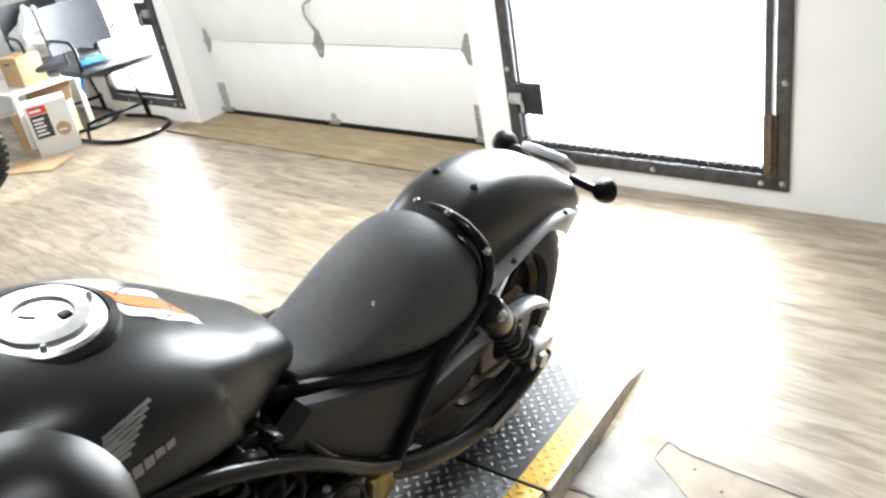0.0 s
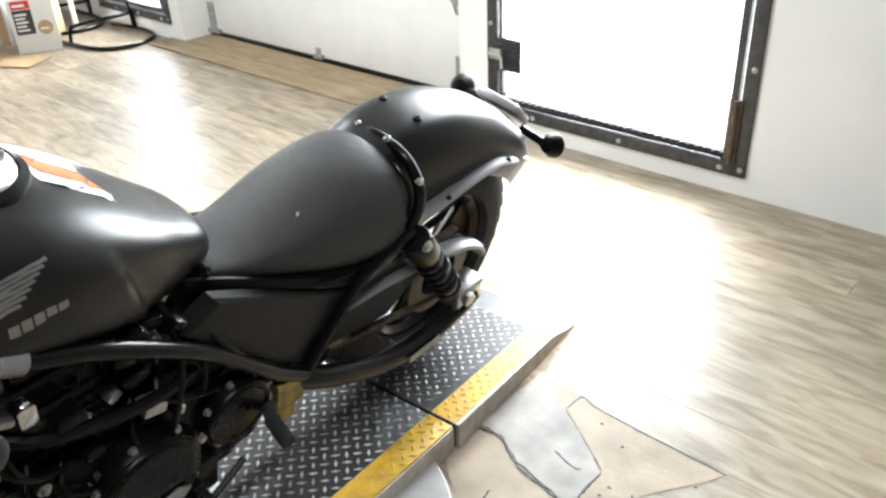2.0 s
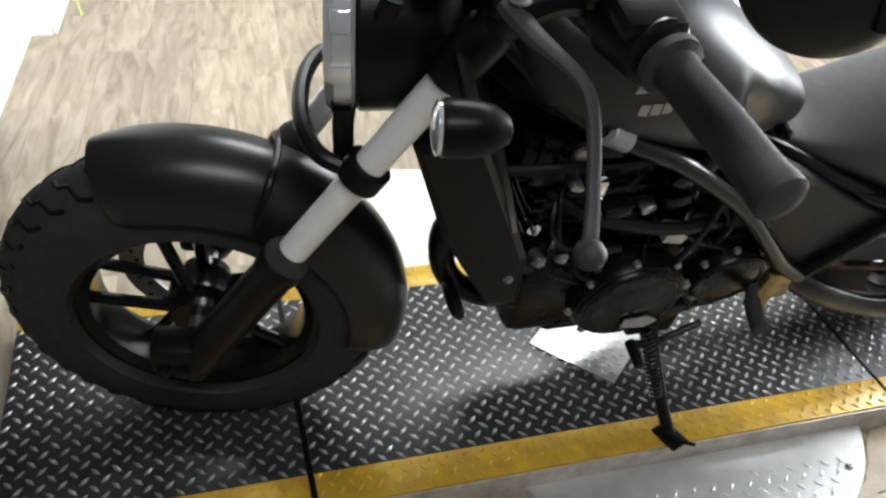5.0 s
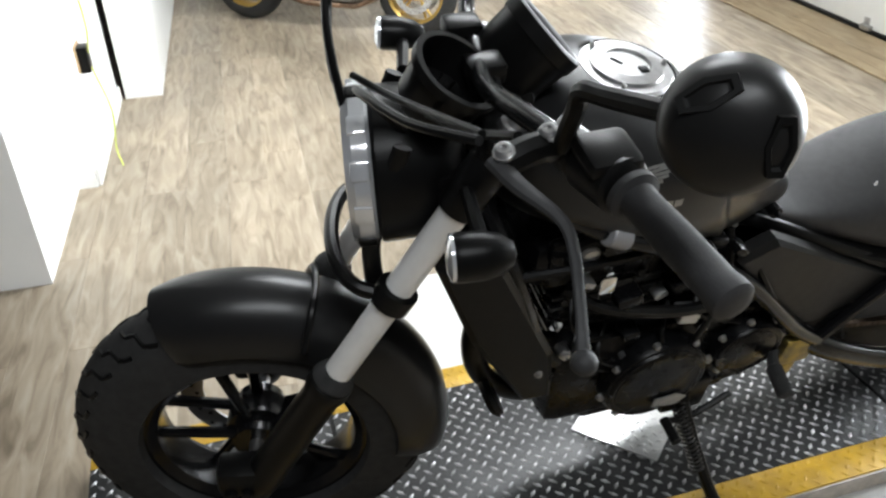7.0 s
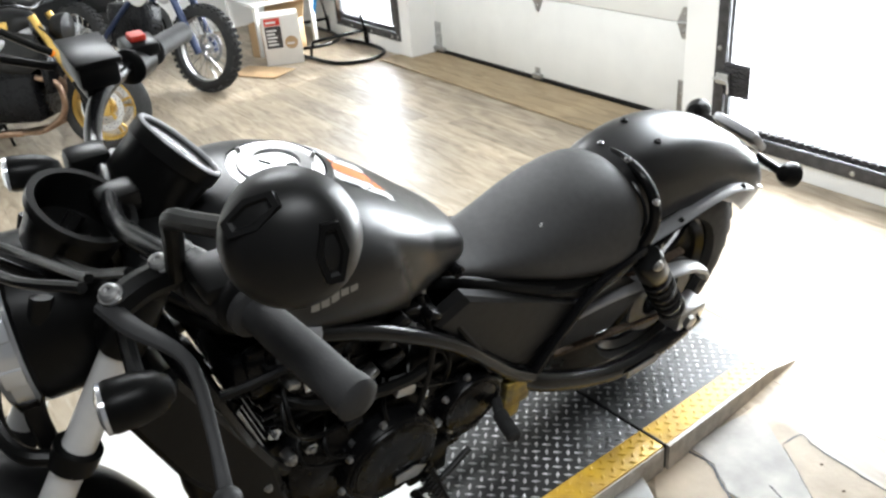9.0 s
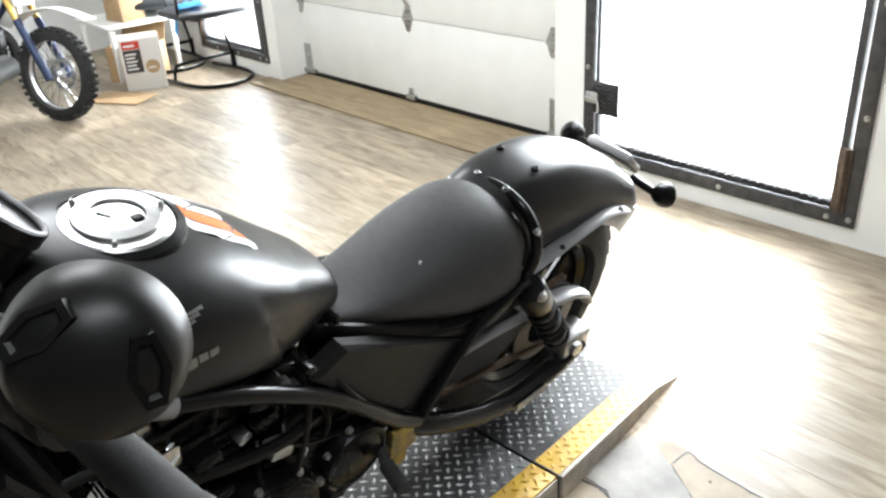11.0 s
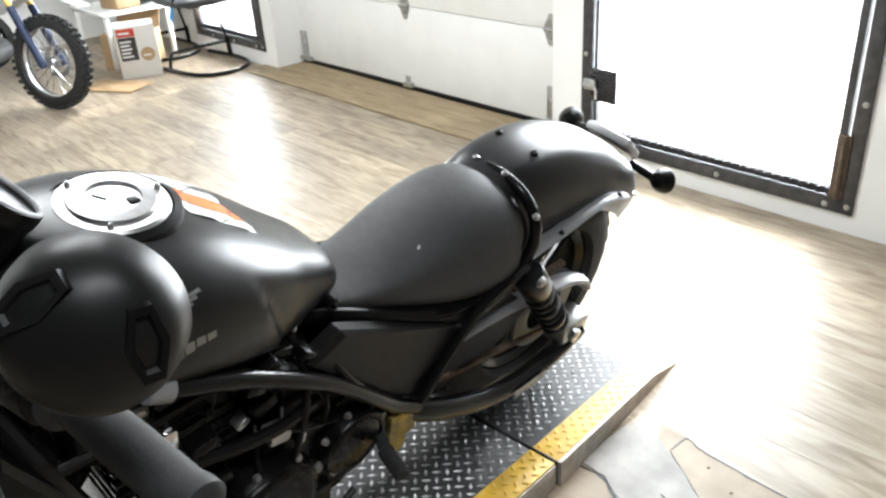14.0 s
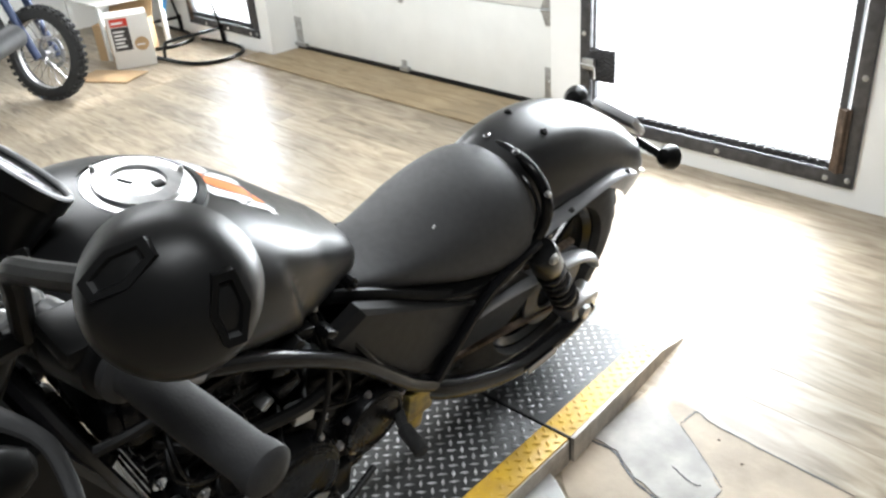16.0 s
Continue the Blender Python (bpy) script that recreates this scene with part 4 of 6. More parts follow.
def mirror(s, c, n, root, corner):
    c, n = Vector(c), Vector(n).normalized()
    m = frame_to(c, c + n)
    R = 0.044
    b = part("mirror_shell", lathe([(R - 0.003, -0.012), (R, -0.009), (R, 0.0), (R * 0.97, 0.01), (R * 0.9, 0.018), (R * 0.74, 0.026), (R * 0.45, 0.033), (0.001, 0.036)], m, 56), M_SHELL, bike, "round black mirror shell seen from its back")
    part("mirror_glass", lathe([(R - 0.005, -0.0125), (0.001, -0.013)], m, 48), M_CHROME, b, "mirror glass")
    for k, a in enumerate((8, 128)):
        q = m @ pose(0, 0, 0, 0, 0, a) @ pose(R * 0.66, 0, 0.026, 0, 28, 0) @ Matrix.Scale(0.72, 4)
        out = bmesh.new()
        hexa = [(math.cos(radians(60 * i)), math.sin(radians(60 * i))) for i in range(6)]
        rings(out, [[q @ Vector((x * 0.014, y * 0.03, -0.004)) for x, y in hexa], [q @ Vector((x * 0.014, y * 0.03, 0.004)) for x, y in hexa], [q @ Vector((x * 0.009, y * 0.023, 0.004)) for x, y in hexa], [q @ Vector((x * 0.007, y * 0.02, 0.001)) for x, y in hexa]])
        part("shell_recess", out, M_BLACK if k == 0 else M_SHELL, b, "raised hexagonal rim on the shell")
    part("mirror_stem", tube([root, Vector(root) * 0.3 + Vector(corner) * 0.7, corner, Vector(corner) * 0.75 + c * 0.25, c - n * 0.0], 0.0085, n=10, steps=5), M_BLACK, bike, "bent black mirror stem")


mirror(1, (0.49, 0.44, 1.256), (0.74, -0.6, 0.3), (0.325, 0.42, 1.112), (0.352, 0.415, 1.19))


# cables
for pts, r in (
    ([(-0.22, 0.48, 1.04), (-0.19, 0.36, 1.09), (-0.08, 0.29, 1.04), (0.0, 0.3, 0.9), (-0.03, 0.34, 0.8)], 0.006),
    ([(-0.22, 0.48, 1.06), (-0.2, 0.38, 1.13), (-0.11, 0.31, 1.1), (-0.05, 0.29, 0.95), (-0.05, 0.36, 0.84)], 0.005),
    ([(0.31, 0.35, 1.12), (0.22, 0.31, 1.08), (0.09, 0.29, 1.03), (0.05, 0.34, 0.95), (0.06, 0.45, 0.82)], 0.005),
    ([(0.3, 0.39, 1.11), (0.2, 0.38, 1.04), (0.1, 0.37, 0.99), (0.03, 0.4, 0.92)], 0.005),
    ([(0.02, 0.3, 1.0), (0.1, 0.33, 1.02), (0.29, 0.36, 1.11)], 0.0045)):
    part("cable", tube(pts, r, n=8), M_BLACK, bike)


def turn_signal(root, base, tip, name, lens_mat, r=0.029):
    d = (Vector(tip) - Vector(base)).normalized()
    L = (Vector(tip) - Vector(base)).length
    m = frame_to(base, tip)
    s = part(name, lathe([(r * 0.95, 0.0), (r, 0.004), (r * 0.98, L * 0.45), (r * 0.8, L * 0.75), (r * 0.45, L * 0.95), (0.002, L)], m, 32), M_BLACK, bike, "black bullet turn signal")
    part("lens", lathe([(r * 0.95, 0.0), (r * 0.96, -0.004), (r * 0.6, -0.008), (0.002, -0.009)], m, 28), lens_mat, s, "pale signal lens")
    part("stalk", tube([root, (Vector(root) + Vector(base) * 0.5 + Vector(tip) * 0.5) / 2, (Vector(base) + Vector(tip)) / 2], 0.009, n=8, steps=2), M_BLACK, s)


turn_signal((0.14, 0.41, 0.9), (0.28, 0.348, 0.943), (0.292, 0.412, 0.947), "turn_signal", M_GLASS, 0.027)
turn_signal((-0.12, 0.40, 0.9), (-0.212, 0.39, 0.905), (-0.197, 0.455, 0.902), "turn_signal", M_GLASS, 0.025)

# tank
TANK = [
    # y, z centre, half width, up, down, power
    (0.485, 0.85, 0.05, 0.03, 0.05, 2.2), (0.5, 0.85, 0.085, 0.065, 0.075, 2.4), (0.54, 0.848, 0.13, 0.09, 0.085, 2.6), (0.61, 0.838, 0.157, 0.112, 0.1, 2.7),
    (0.69, 0.825, 0.165, 0.112, 0.11, 2.7), (0.77, 0.805, 0.158, 0.1, 0.12, 2.7), (0.85, 0.775, 0.138, 0.08, 0.12, 2.6), (0.92, 0.745, 0.11, 0.055, 0.085, 2.4), (0.97, 0.724, 0.088, 0.037, 0.05, 2.2), (0.992, 0.715, 0.05, 0.018, 0.03, 2)]


def tank():
    secs = spline_sections(TANK, 9)
    n = 96
    bm = bmesh.new()
    loops = []
    for y, z, w, up, dn, p in secs:
        lp = []
        for i in range(n):
            a = 2 * math.pi * i / n
            c, s = math.cos(a), math.sin(a)
            x = w * math.copysign(abs(c) ** (2 / p), c)
            zz = z + (up if s > 0 else dn) * math.copysign(abs(s) ** (2 / p), s)
            # knee hollow: a facet cut into the rear flank
            f = max(0.0, min(1.0, (y - (0.8 - 0.345 * (zz - 0.785))) / 0.01)) * max(0.0, min(1.0, (0.872 - 0.48 * (y - 0.771) - zz) / 0.045))
            x -= math.copysign(min(0.011, abs(x) * 0.12) * f, x)
            lp.append(Vector((x, y, zz)))
        loops.append(lp)
    rings(bm, loops)
    t = part("fuel_tank", bm, M_SATIN, bike, "matte black fuel tank", angle=22)
    # filler cap
    c = Vector((0.0, 0.678, 0.943))
    m = frame_to(c, c + Vector((0, 0.09, 1)))
    cap = part("filler_cap", lathe([(0.068, -0.012), (0.068, -0.002), (0.064, 0.002), (0.052, 0.002), (0.05, 0.006), (0.034, 0.008), (0.032, 0.0045), (0.001, 0.0045)], m, 56), M_ALU, t, "brushed alloy filler cap with a keyhole flap")
    part("cap_ring", lathe([(0.082, -0.014), (0.08, -0.005), (0.07, 0.0), (0.068, -0.006)], m, 56), M_BLACK, cap, "black ring round the cap")
    part("key_flap", box(-0.022, -0.008, -0.026, -0.012, 0.004, 0.0065, 0.002, m=m), M_BLACK, cap, "dark keyhole")
    part("cap_slot", box(0.002, 0.02, 0.0, 0.003, 0.0045, 0.006, m=m @ pose(0, 0.004, 0, 0, 0, 35)), M_BLACK, cap)
    for k in range(3):
        a = radians(30 + 120 * k)
        part("cap_bolt", bolt_at(m @ Vector((0.058 * math.cos(a), 0.058 * math.sin(a), 0.002)), Vector((0, 0.09, 1)), 0.0035), M_ZINC, cap)
    return t


tank_ob = tank()


def tank_point(u, y, lift=0.0015):
    """A point of the tank's skin at angle u (degrees from the left flank upward) and place y."""
    secs = spline_sections(TANK, 12)
    k = min(range(len(secs)), key=lambda i: abs(secs[i][0] - y))
    yy, z, w, up, dn, p = secs[k]
    a = radians(u)
    c, s = math.cos(a), math.sin(a)
    x = (w + lift) * math.copysign(abs(c) ** (2 / p), c)
    zz = z + ((up if s > 0 else dn) + lift) * math.copysign(abs(s) ** (2 / p), s)
    return Vector((x, y, zz))


def skin_patch(name, corners, mat, label, nu=6, nv=10, lift=0.0015):
    """A thin decal over the tank between four (angle, y) corners."""
    bm = bmesh.new()
    g = []
    for i in range(nu + 1):
        row = []
        for j in range(nv + 1):
            s, t = i / nu, j / nv
            u = (corners[0][0] * (1 - s) + corners[1][0] * s) * (1 - t) + (corners[3][0] * (1 - s) + corners[2][0] * s) * t
            y = (corners[0][1] * (1 - s) + corners[1][1] * s) * (1 - t) + (corners[3][1] * (1 - s) + corners[2][1] * s) * t
            row.append(bm.verts.new(tank_point(u, y, lift)))
        g.append(row)
    for i in range(nu):
        for j in range(nv):
            bm.faces.new((g[i][j], g[i + 1][j], g[i + 1][j + 1], g[i][j + 1]))
    return part(name, bm, mat, tank_ob, label)


skin_patch("tank_stripe", [(84, 0.762), (92, 0.758), (80, 0.838), (71, 0.842)], M_STICKW, "white stripe decal")
skin_patch("tank_stripe", [(93, 0.758), (101, 0.756), (89, 0.835), (81, 0.838)], M_STICKO, "orange stripe decal")
skin_patch("tank_stripe", [(102, 0.756), (112, 0.752), (100, 0.832), (90, 0.835)], M_STICKW, "white stripe decal")
# wing-like emblem of plain bars and a row of short bars under it
for k in range(7):
    a, y0 = 5.0 + 3.0 * k, 0.622 + 0.002 * k
    skin_patch("emblem_bar", [(a, y0), (a + 2.6, y0 + 0.0015), (a + 6.5 + 0.9 * k, y0 + 0.032 + 0.0055 * k), (a + 4.4 + 0.9 * k, y0 + 0.034 + 0.0055 * k)], M_EMBLEM, "silver emblem bar", 2, 6)
for k in range(5):
    y0, a = 0.636 + 0.0145 * k, -3.0 + 1.2 * k
    skin_patch("letter_bar", [(a, y0), (a + 3.8, y0), (a + 4.5, y0 + 0.012), (a + 0.7, y0 + 0.012)], M_EMBLEM, "small silver bar", 2, 2)


# seat
def seat():
    keys = [(0.95, 0.67, 0.045, 0.01, 0.02, 2.2), (0.98, 0.664, 0.062, 0.013, 0.035, 2.3), (1.03, 0.654, 0.076, 0.018, 0.05, 2.4), (1.08, 0.645, 0.088, 0.032, 0.06, 2.4), (1.13, 0.636, 0.102, 0.058, 0.07, 2.3),
            (1.2, 0.624, 0.12, 0.098, 0.085, 2.2), (1.27, 0.612, 0.132, 0.126, 0.093, 2.2), (1.33, 0.604, 0.136, 0.138, 0.095, 2.2), (1.37, 0.6, 0.128, 0.133, 0.09, 2.2), (1.388, 0.598, 0.108, 0.114, 0.075, 2.2)]
    s = part("seat", loft(spline_sections(keys, 6), 48), M_SEAT, bike, "black vinyl solo seat", angle=55, m=Matrix.Translation((0.014, 0, 0)))
    part("seat_piping", tube([(0.1, 1.372, 0.575), (0.121, 1.383, 0.63), (0.105, 1.39, 0.675), (0.06, 1.39, 0.708), (0, 1.39, 0.716), (-0.06, 1.39, 0.708), (-0.105, 1.39, 0.675), (-0.121, 1.383, 0.63)], 0.004, n=8), M_FRAME, s, "thin black piping round the seat back")
    part("seat_speck", bolt_at((0.06, 1.155, 0.694), (0.2, 0, 1), 0.0022), M_STICKW, s, "pale speck of dirt")
    part("seat_pan", loft(spline_sections([(0.96, 0.65, 0.06, 0.01, 0.012, 3), (1.06, 0.61, 0.1, 0.012, 0.014, 3), (1.2, 0.565, 0.128, 0.012, 0.014, 3), (1.36, 0.535, 0.11, 0.012, 0.014, 3)], 4), 24), M_BLACK, s)


seat()
part("seat_hoop", tube([(0.135, 1.385, 0.57), (0.142, 1.403, 0.63), (0.126, 1.408, 0.684), (0.08, 1.404, 0.724), (0.01, 1.4, 0.732), (-0.06, 1.4, 0.708), (-0.1, 1.4, 0.662), (-0.122, 1.4, 0.615), (-0.126, 1.385, 0.57)], 0.0115, n=12), M_FRAME, bike, "gloss black hoop behind the seat")
for p in ((0.05, 1.396, 0.741), (-0.02, 1.394, 0.738), (0.134, 1.402, 0.69)):
    part("hoop_bolt", bolt_at(p, (p[0] * 2, -0.3, 1), 0.006), M_CHROME, bike)


# rear fender
def rear_fender():
    keys = [(1.33, 0.715, 0.092), (1.4, 0.742, 0.098), (1.486, 0.752, 0.104), (1.58, 0.745, 0.107), (1.67, 0.72, 0.107), (1.765, 0.68, 0.105), (1.845, 0.626, 0.102), (1.9, 0.572, 0.098), (1.936, 0.52, 0.088), (1.945, 0.5, 0.073)]
    rows = spline_sections(keys, 4)
    loops = []
    k = 21
    for i, (y, z, w) in enumerate(rows):
        j = min(i + 1, len(rows) - 1)
        h = max(j - 1, 0)
        dy, dz = rows[j][0] - rows[h][0], rows[j][1] - rows[h][1]
        L = math.hypot(dy, dz)
        nrm = (-dz / L, dy / L)
        outer, inner = [], []
        drop = 0.16 - 0.07 * (i / len(rows)) ** 1.5
        for q in range(k):
            u = -1 + 2 * q / (k - 1)
            x = w * math.copysign(min(1, abs(math.sin(u * math.pi / 2))) ** 0.85, u)
            d = drop * (1 - (1 - abs(u) ** 3.2))
            for lst, e in ((outer, 0.0), (inner, 0.004)):
                lst.append(Vector((x * (1 - e * 6), y - nrm[0] * (d + e), z - nrm[1] * (d + e))))
        loops.append(outer + inner[::-1])
    f = part("rear_fender", rings(bmesh.new(), loops), M_SATIN, bike, "matte black bobbed rear mudguard", angle=50)
    part("fender_bolt", bolt_at((0.045, 1.486, 0.749), (0.25, 0, 1), 0.008), M_BLACK, f, "dark domed bolt")
    part("fender_bolt", bolt_at((-0.045, 1.486, 0.749), (-0.25, 0, 1), 0.008), M_BLACK, f, "dark domed bolt")
    for s in (1, -1):
        part("fender_stay", tube([(0.112 * s, 1.42, 0.565), (0.116 * s, 1.53, 0.585), (0.115 * s, 1.62, 0.597), (0.112 * s, 1.71, 0.597), (0.108 * s, 1.79, 0.57)], 0.018, n=10, flat=0.35), M_GREYP, f, "grey steel fender stay")
        for p in ((0.123 * s, 1.53, 0.585), (0.118 * s, 1.745, 0.59)):
            part("stay_bolt", bolt_at(p, (s, 0, 0), 0.008), M_BLACK, f)
    # tail lamp and plate bracket
    m = pose(0, 1.865, 0.622, -40, 0, 0) @ Matrix.Diagonal((1, 1.05, 0.8, 1))
    part("tail_lamp", box(-0.06, 0.06, -0.045, 0.05, 0.0, 0.03, 0.012, m=m), M_TAIL, f, "pale grey tail lamp bracket")
    part("tail_lens", box(-0.05, 0.05, 0.05, 0.06, 0.004, 0.026, 0.004, m=m), M_RED, f, "red tail lens")
    for q in (-0.035, 0.035):
        part("lamp_bolt", bolt_at(m @ Vector((q, 0.0, 0.03)), Vector((0, 0.64, 0.77)), 0.005), M_BLACK, f)
    part("plate_tab", tube([(0.07, 1.8, 0.55), (0.08, 1.85, 0.54), (0.09, 1.89, 0.522)], 0.008, n=8, flat=0.5), M_ALU, f, "small steel tab")


rear_fender()


def tail_signal(s, c):
    c = Vector(c)
    d = Vector((0.25 * s, 1, -0.3)).normalized()
    m = frame_to(c, c + d)
    k = part("tail_signal", lathe([(0.002, -0.032), (0.018, -0.026), (0.028, -0.01), (0.03, 0.006), (0.026, 0.012), (0.002, 0.016)], m, 28), M_BLACK, bike, "round black rear turn signal")
    part("stalk", tube([(0.045 * s, c.y - 0.02, c.z + 0.012), c + Vector((-0.02 * s, -0.01, 0.0)), c], 0.01, n=8, steps=2), M_BLACK, k)


tail_signal(1, (0.13, 1.924, 0.568))
tail_signal(-1, (-0.13, 1.889, 0.616))

# frame
for s in (1, -1):
    part("frame_tube", tube([(0.05 * s, 0.47, 0.87), (0.12 * s, 0.56, 0.81), (0.142 * s, 0.65, 0.762), (0.147 * s, 0.754, 0.709), (0.15 * s, 0.897, 0.606), (0.152 * s, 1.0, 0.5), (0.152 * s, 1.06, 0.437), (0.152 * s, 1.125, 0.385)], 0.0145, n=12), M_FRAME, bike, "black frame tube")
    part("frame_strut", tube([(0.152 * s, 1.125, 0.385), (0.15 * s, 1.18, 0.46), (0.15 * s, 1.25, 0.543), (0.15 * s, 1.335, 0.579), (0.146 * s, 1.39, 0.585)], 0.0115, n=10), M_FRAME, bike)
    part("seat_rail", tube([(0.05 * s, 0.9, 0.66), (0.085 * s, 0.97, 0.655), (0.118 * s, 1.12, 0.59), (0.135 * s, 1.27, 0.53), (0.138 * s, 1.38, 0.565)], 0.011, n=10, flat=1.2), M_BLACK, bike)
    part("down_tube", tube([(0.04 * s, 0.46, 0.82), (0.118 * s, 0.5, 0.7), (0.128 * s, 0.56, 0.52), (0.105 * s, 0.62, 0.33), (0.1 * s, 0.68, 0.28)], 0.016, n=10), M_FRAME, bike)
    part("swingarm", tube([(0.12 * s, 1.08, 0.41), (0.155 * s, 1.15, 0.36), (0.163 * s, 1.33, 0.272), (0.166 * s, 1.48, 0.25), (0.166 * s, 1.58, 0.262), (0.166 * s, 1.645, 0.292)], 0.0225, n=14, flat=1.15), M_FRAME, bike, "black tubular swingarm")
    part("axle_block", join(box(0.15 * s - 0.03, 0.15 * s + 0.03, 1.57, 1.665, 0.275, 0.335, 0.01), lathe([(0.018, 0), (0.018, 0.012), (0.01, 0.014)], frame_to((0.18 * s, 1.6, 0.308), (1.18 * s, 1.6, 0.308)), 6)), M_ALU, bike, "bright chain adjuster block")
    part("arm_decal", box(0.193 * s - 0.001, 0.193 * s + 0.001, 1.4, 1.5, 0.245, 0.265), M_GREYP, bike, "pale grey label strip")
    # shock
    a, b = Vector((0.15 * s, 1.395, 0.57)), Vector((0.155 * s, 1.57, 0.33))
    sh = part("shock_absorber", lathe([(0.012, 0), (0.03, 0.004), (0.033, 0.012), (0.033, 0.075), (0.027, 0.085), (0.018, 0.09), (0.018, 0.22), (0.026, 0.225), (0.026, 0.24), (0.014, 0.252)], frame_to(a, b), 24), M_BLACK, bike, "black rear shock with a coil spring")
    part("spring", coil(a + (b - a) * 0.3, a + (b - a) * 0.92, 0.029, 0.0048, 6), M_SPRING, sh)
    part("shock_bolt", bolt_at(a + Vector((0.034 * s, 0, 0.0)), (s, 0, 0), 0.01), M_ZINC, sh)
    # side panel
    prof = [(0.872, 0.648), (0.935, 0.68), (1.25, 0.51), (1.243, 0.49), (1.115, 0.416), (1.085, 0.422), (0.96, 0.553)]
    bm = bmesh.new()
    rings(bm, [[Vector((s * 0.112, y, z)) for y, z in prof], [Vector((s * 0.132, y, z)) for y, z in prof], [Vector((s * 0.14, 1.04 + (y - 1.04) * 0.93, 0.555 + (z - 0.555) * 0.9)) for y, z in prof]])
    part("side_panel", bm, M_SATIN2, bike, "dark grey triangular side panel", smooth=False)
part("frame_sleeve", cyl((0.147, 0.618, 0.782), (0.148, 0.65, 0.765), 0.0175, n=16, bevel=0.002), M_GREYP, bike, "pale grey sleeve on the frame tube")
part("seat_tunnel", box(-0.115, 0.115, 0.84, 1.16, 0.37, 0.57, 0.02), M_BLACK, bike)
part("steering_head", cyl((0, 0.4, 0.84), (0, 0.485, 0.99), 0.033), M_BLACK, bike)
part("backbone", tube([(0, 0.45, 0.88), (0, 0.6, 0.8), (0, 0.95, 0.66)], 0.03, n=12), M_BLACK, bike)
part("chain_guard", tube([(0.1, 1.22, 0.44), (0.108, 1.38, 0.445), (0.112, 1.53, 0.425), (0.112, 1.63, 0.405), (0.11, 1.7, 0.37), (0.108, 1.73, 0.335)], 0.022, n=12, flat=0.5), M_GREYP, bike, "grey chain guard")
bm = bmesh.new()
CASE = [(1.1, 0.5), (1.3, 0.515), (1.42, 0.475), (1.5, 0.4), (1.4, 0.335), (1.16, 0.37)]
rings(bm, [[Vector((x, y, z)) for y, z in CASE] for x in (0.098, 0.112)])
part("chain_case", bm, M_SATIN2, bike, "dark grey chain cover plate", smooth=False)
part("exhaust_heel_guard", box(0.12, 0.14, 1.06, 1.2, 0.36, 0.44, 0.008), M_BLACK, bike)


def chain():
    top = [Vector((0.087, 1.08 + 0.0158 * i, 0.44 - 0.006 * i / 34)) for i in range(36)]
    bot = [Vector((0.087, 1.08 + 0.0158 * i, 0.345 - 0.12 * i / 34 * 0.9)) for i in range(36)]
    for run in (top, bot):
        part("chain_run", join(*[box(-0.008, 0.008, -0.007, 0.007, -0.006, 0.006, 0.002, 1, m=Matrix.Translation(p)) for p in run]), M_RUST, bike, "oily drive chain")


chain()


# radiator and engine
def radiator():
    m = pose(0, 0.392, 0.762, 0, 0, 0) @ pose(0, 0, 0, 22, 0, 0)
    r = part("radiator", box(-0.13, 0.13, 0.0, 0.055, -0.31, 0.0, 0.006, m=m), M_BLACK, bike, "black radiator with side shrouds")
    for s in (1, -1):
        prof = [(-0.012, 0.01), (0.07, -0.005), (0.085, -0.3), (0.05, -0.42), (0.005, -0.4), (-0.02, -0.18)]
        bm = bmesh.new()
        rings(bm, [[m @ Vector((s * 0.118, y, z)) for y, z in prof], [m @ Vector((s * 0.14, y, z)) for y, z in prof], [m @ Vector((s * 0.147, y * 0.8 + 0.006, z * 0.94 - 0.01)) for y, z in prof]])
        part("shroud", bm, M_BLACK, r, smooth=False)
    for k in range(26):
        part("fin", box(-0.115, 0.115, -0.004, 0.0, -0.30 + k * 0.0115, -0.296 + k * 0.0115, m=m), M_ENGINE, r)
    part("horn", join(lathe([(0.035, 0), (0.04, 0.01), (0.03, 0.02), (0.001, 0.024)], frame_to((0.09, 0.52, 0.35), (0.09, 0.4, 0.3)), 24)), M_BLACK, bike)


radiator()


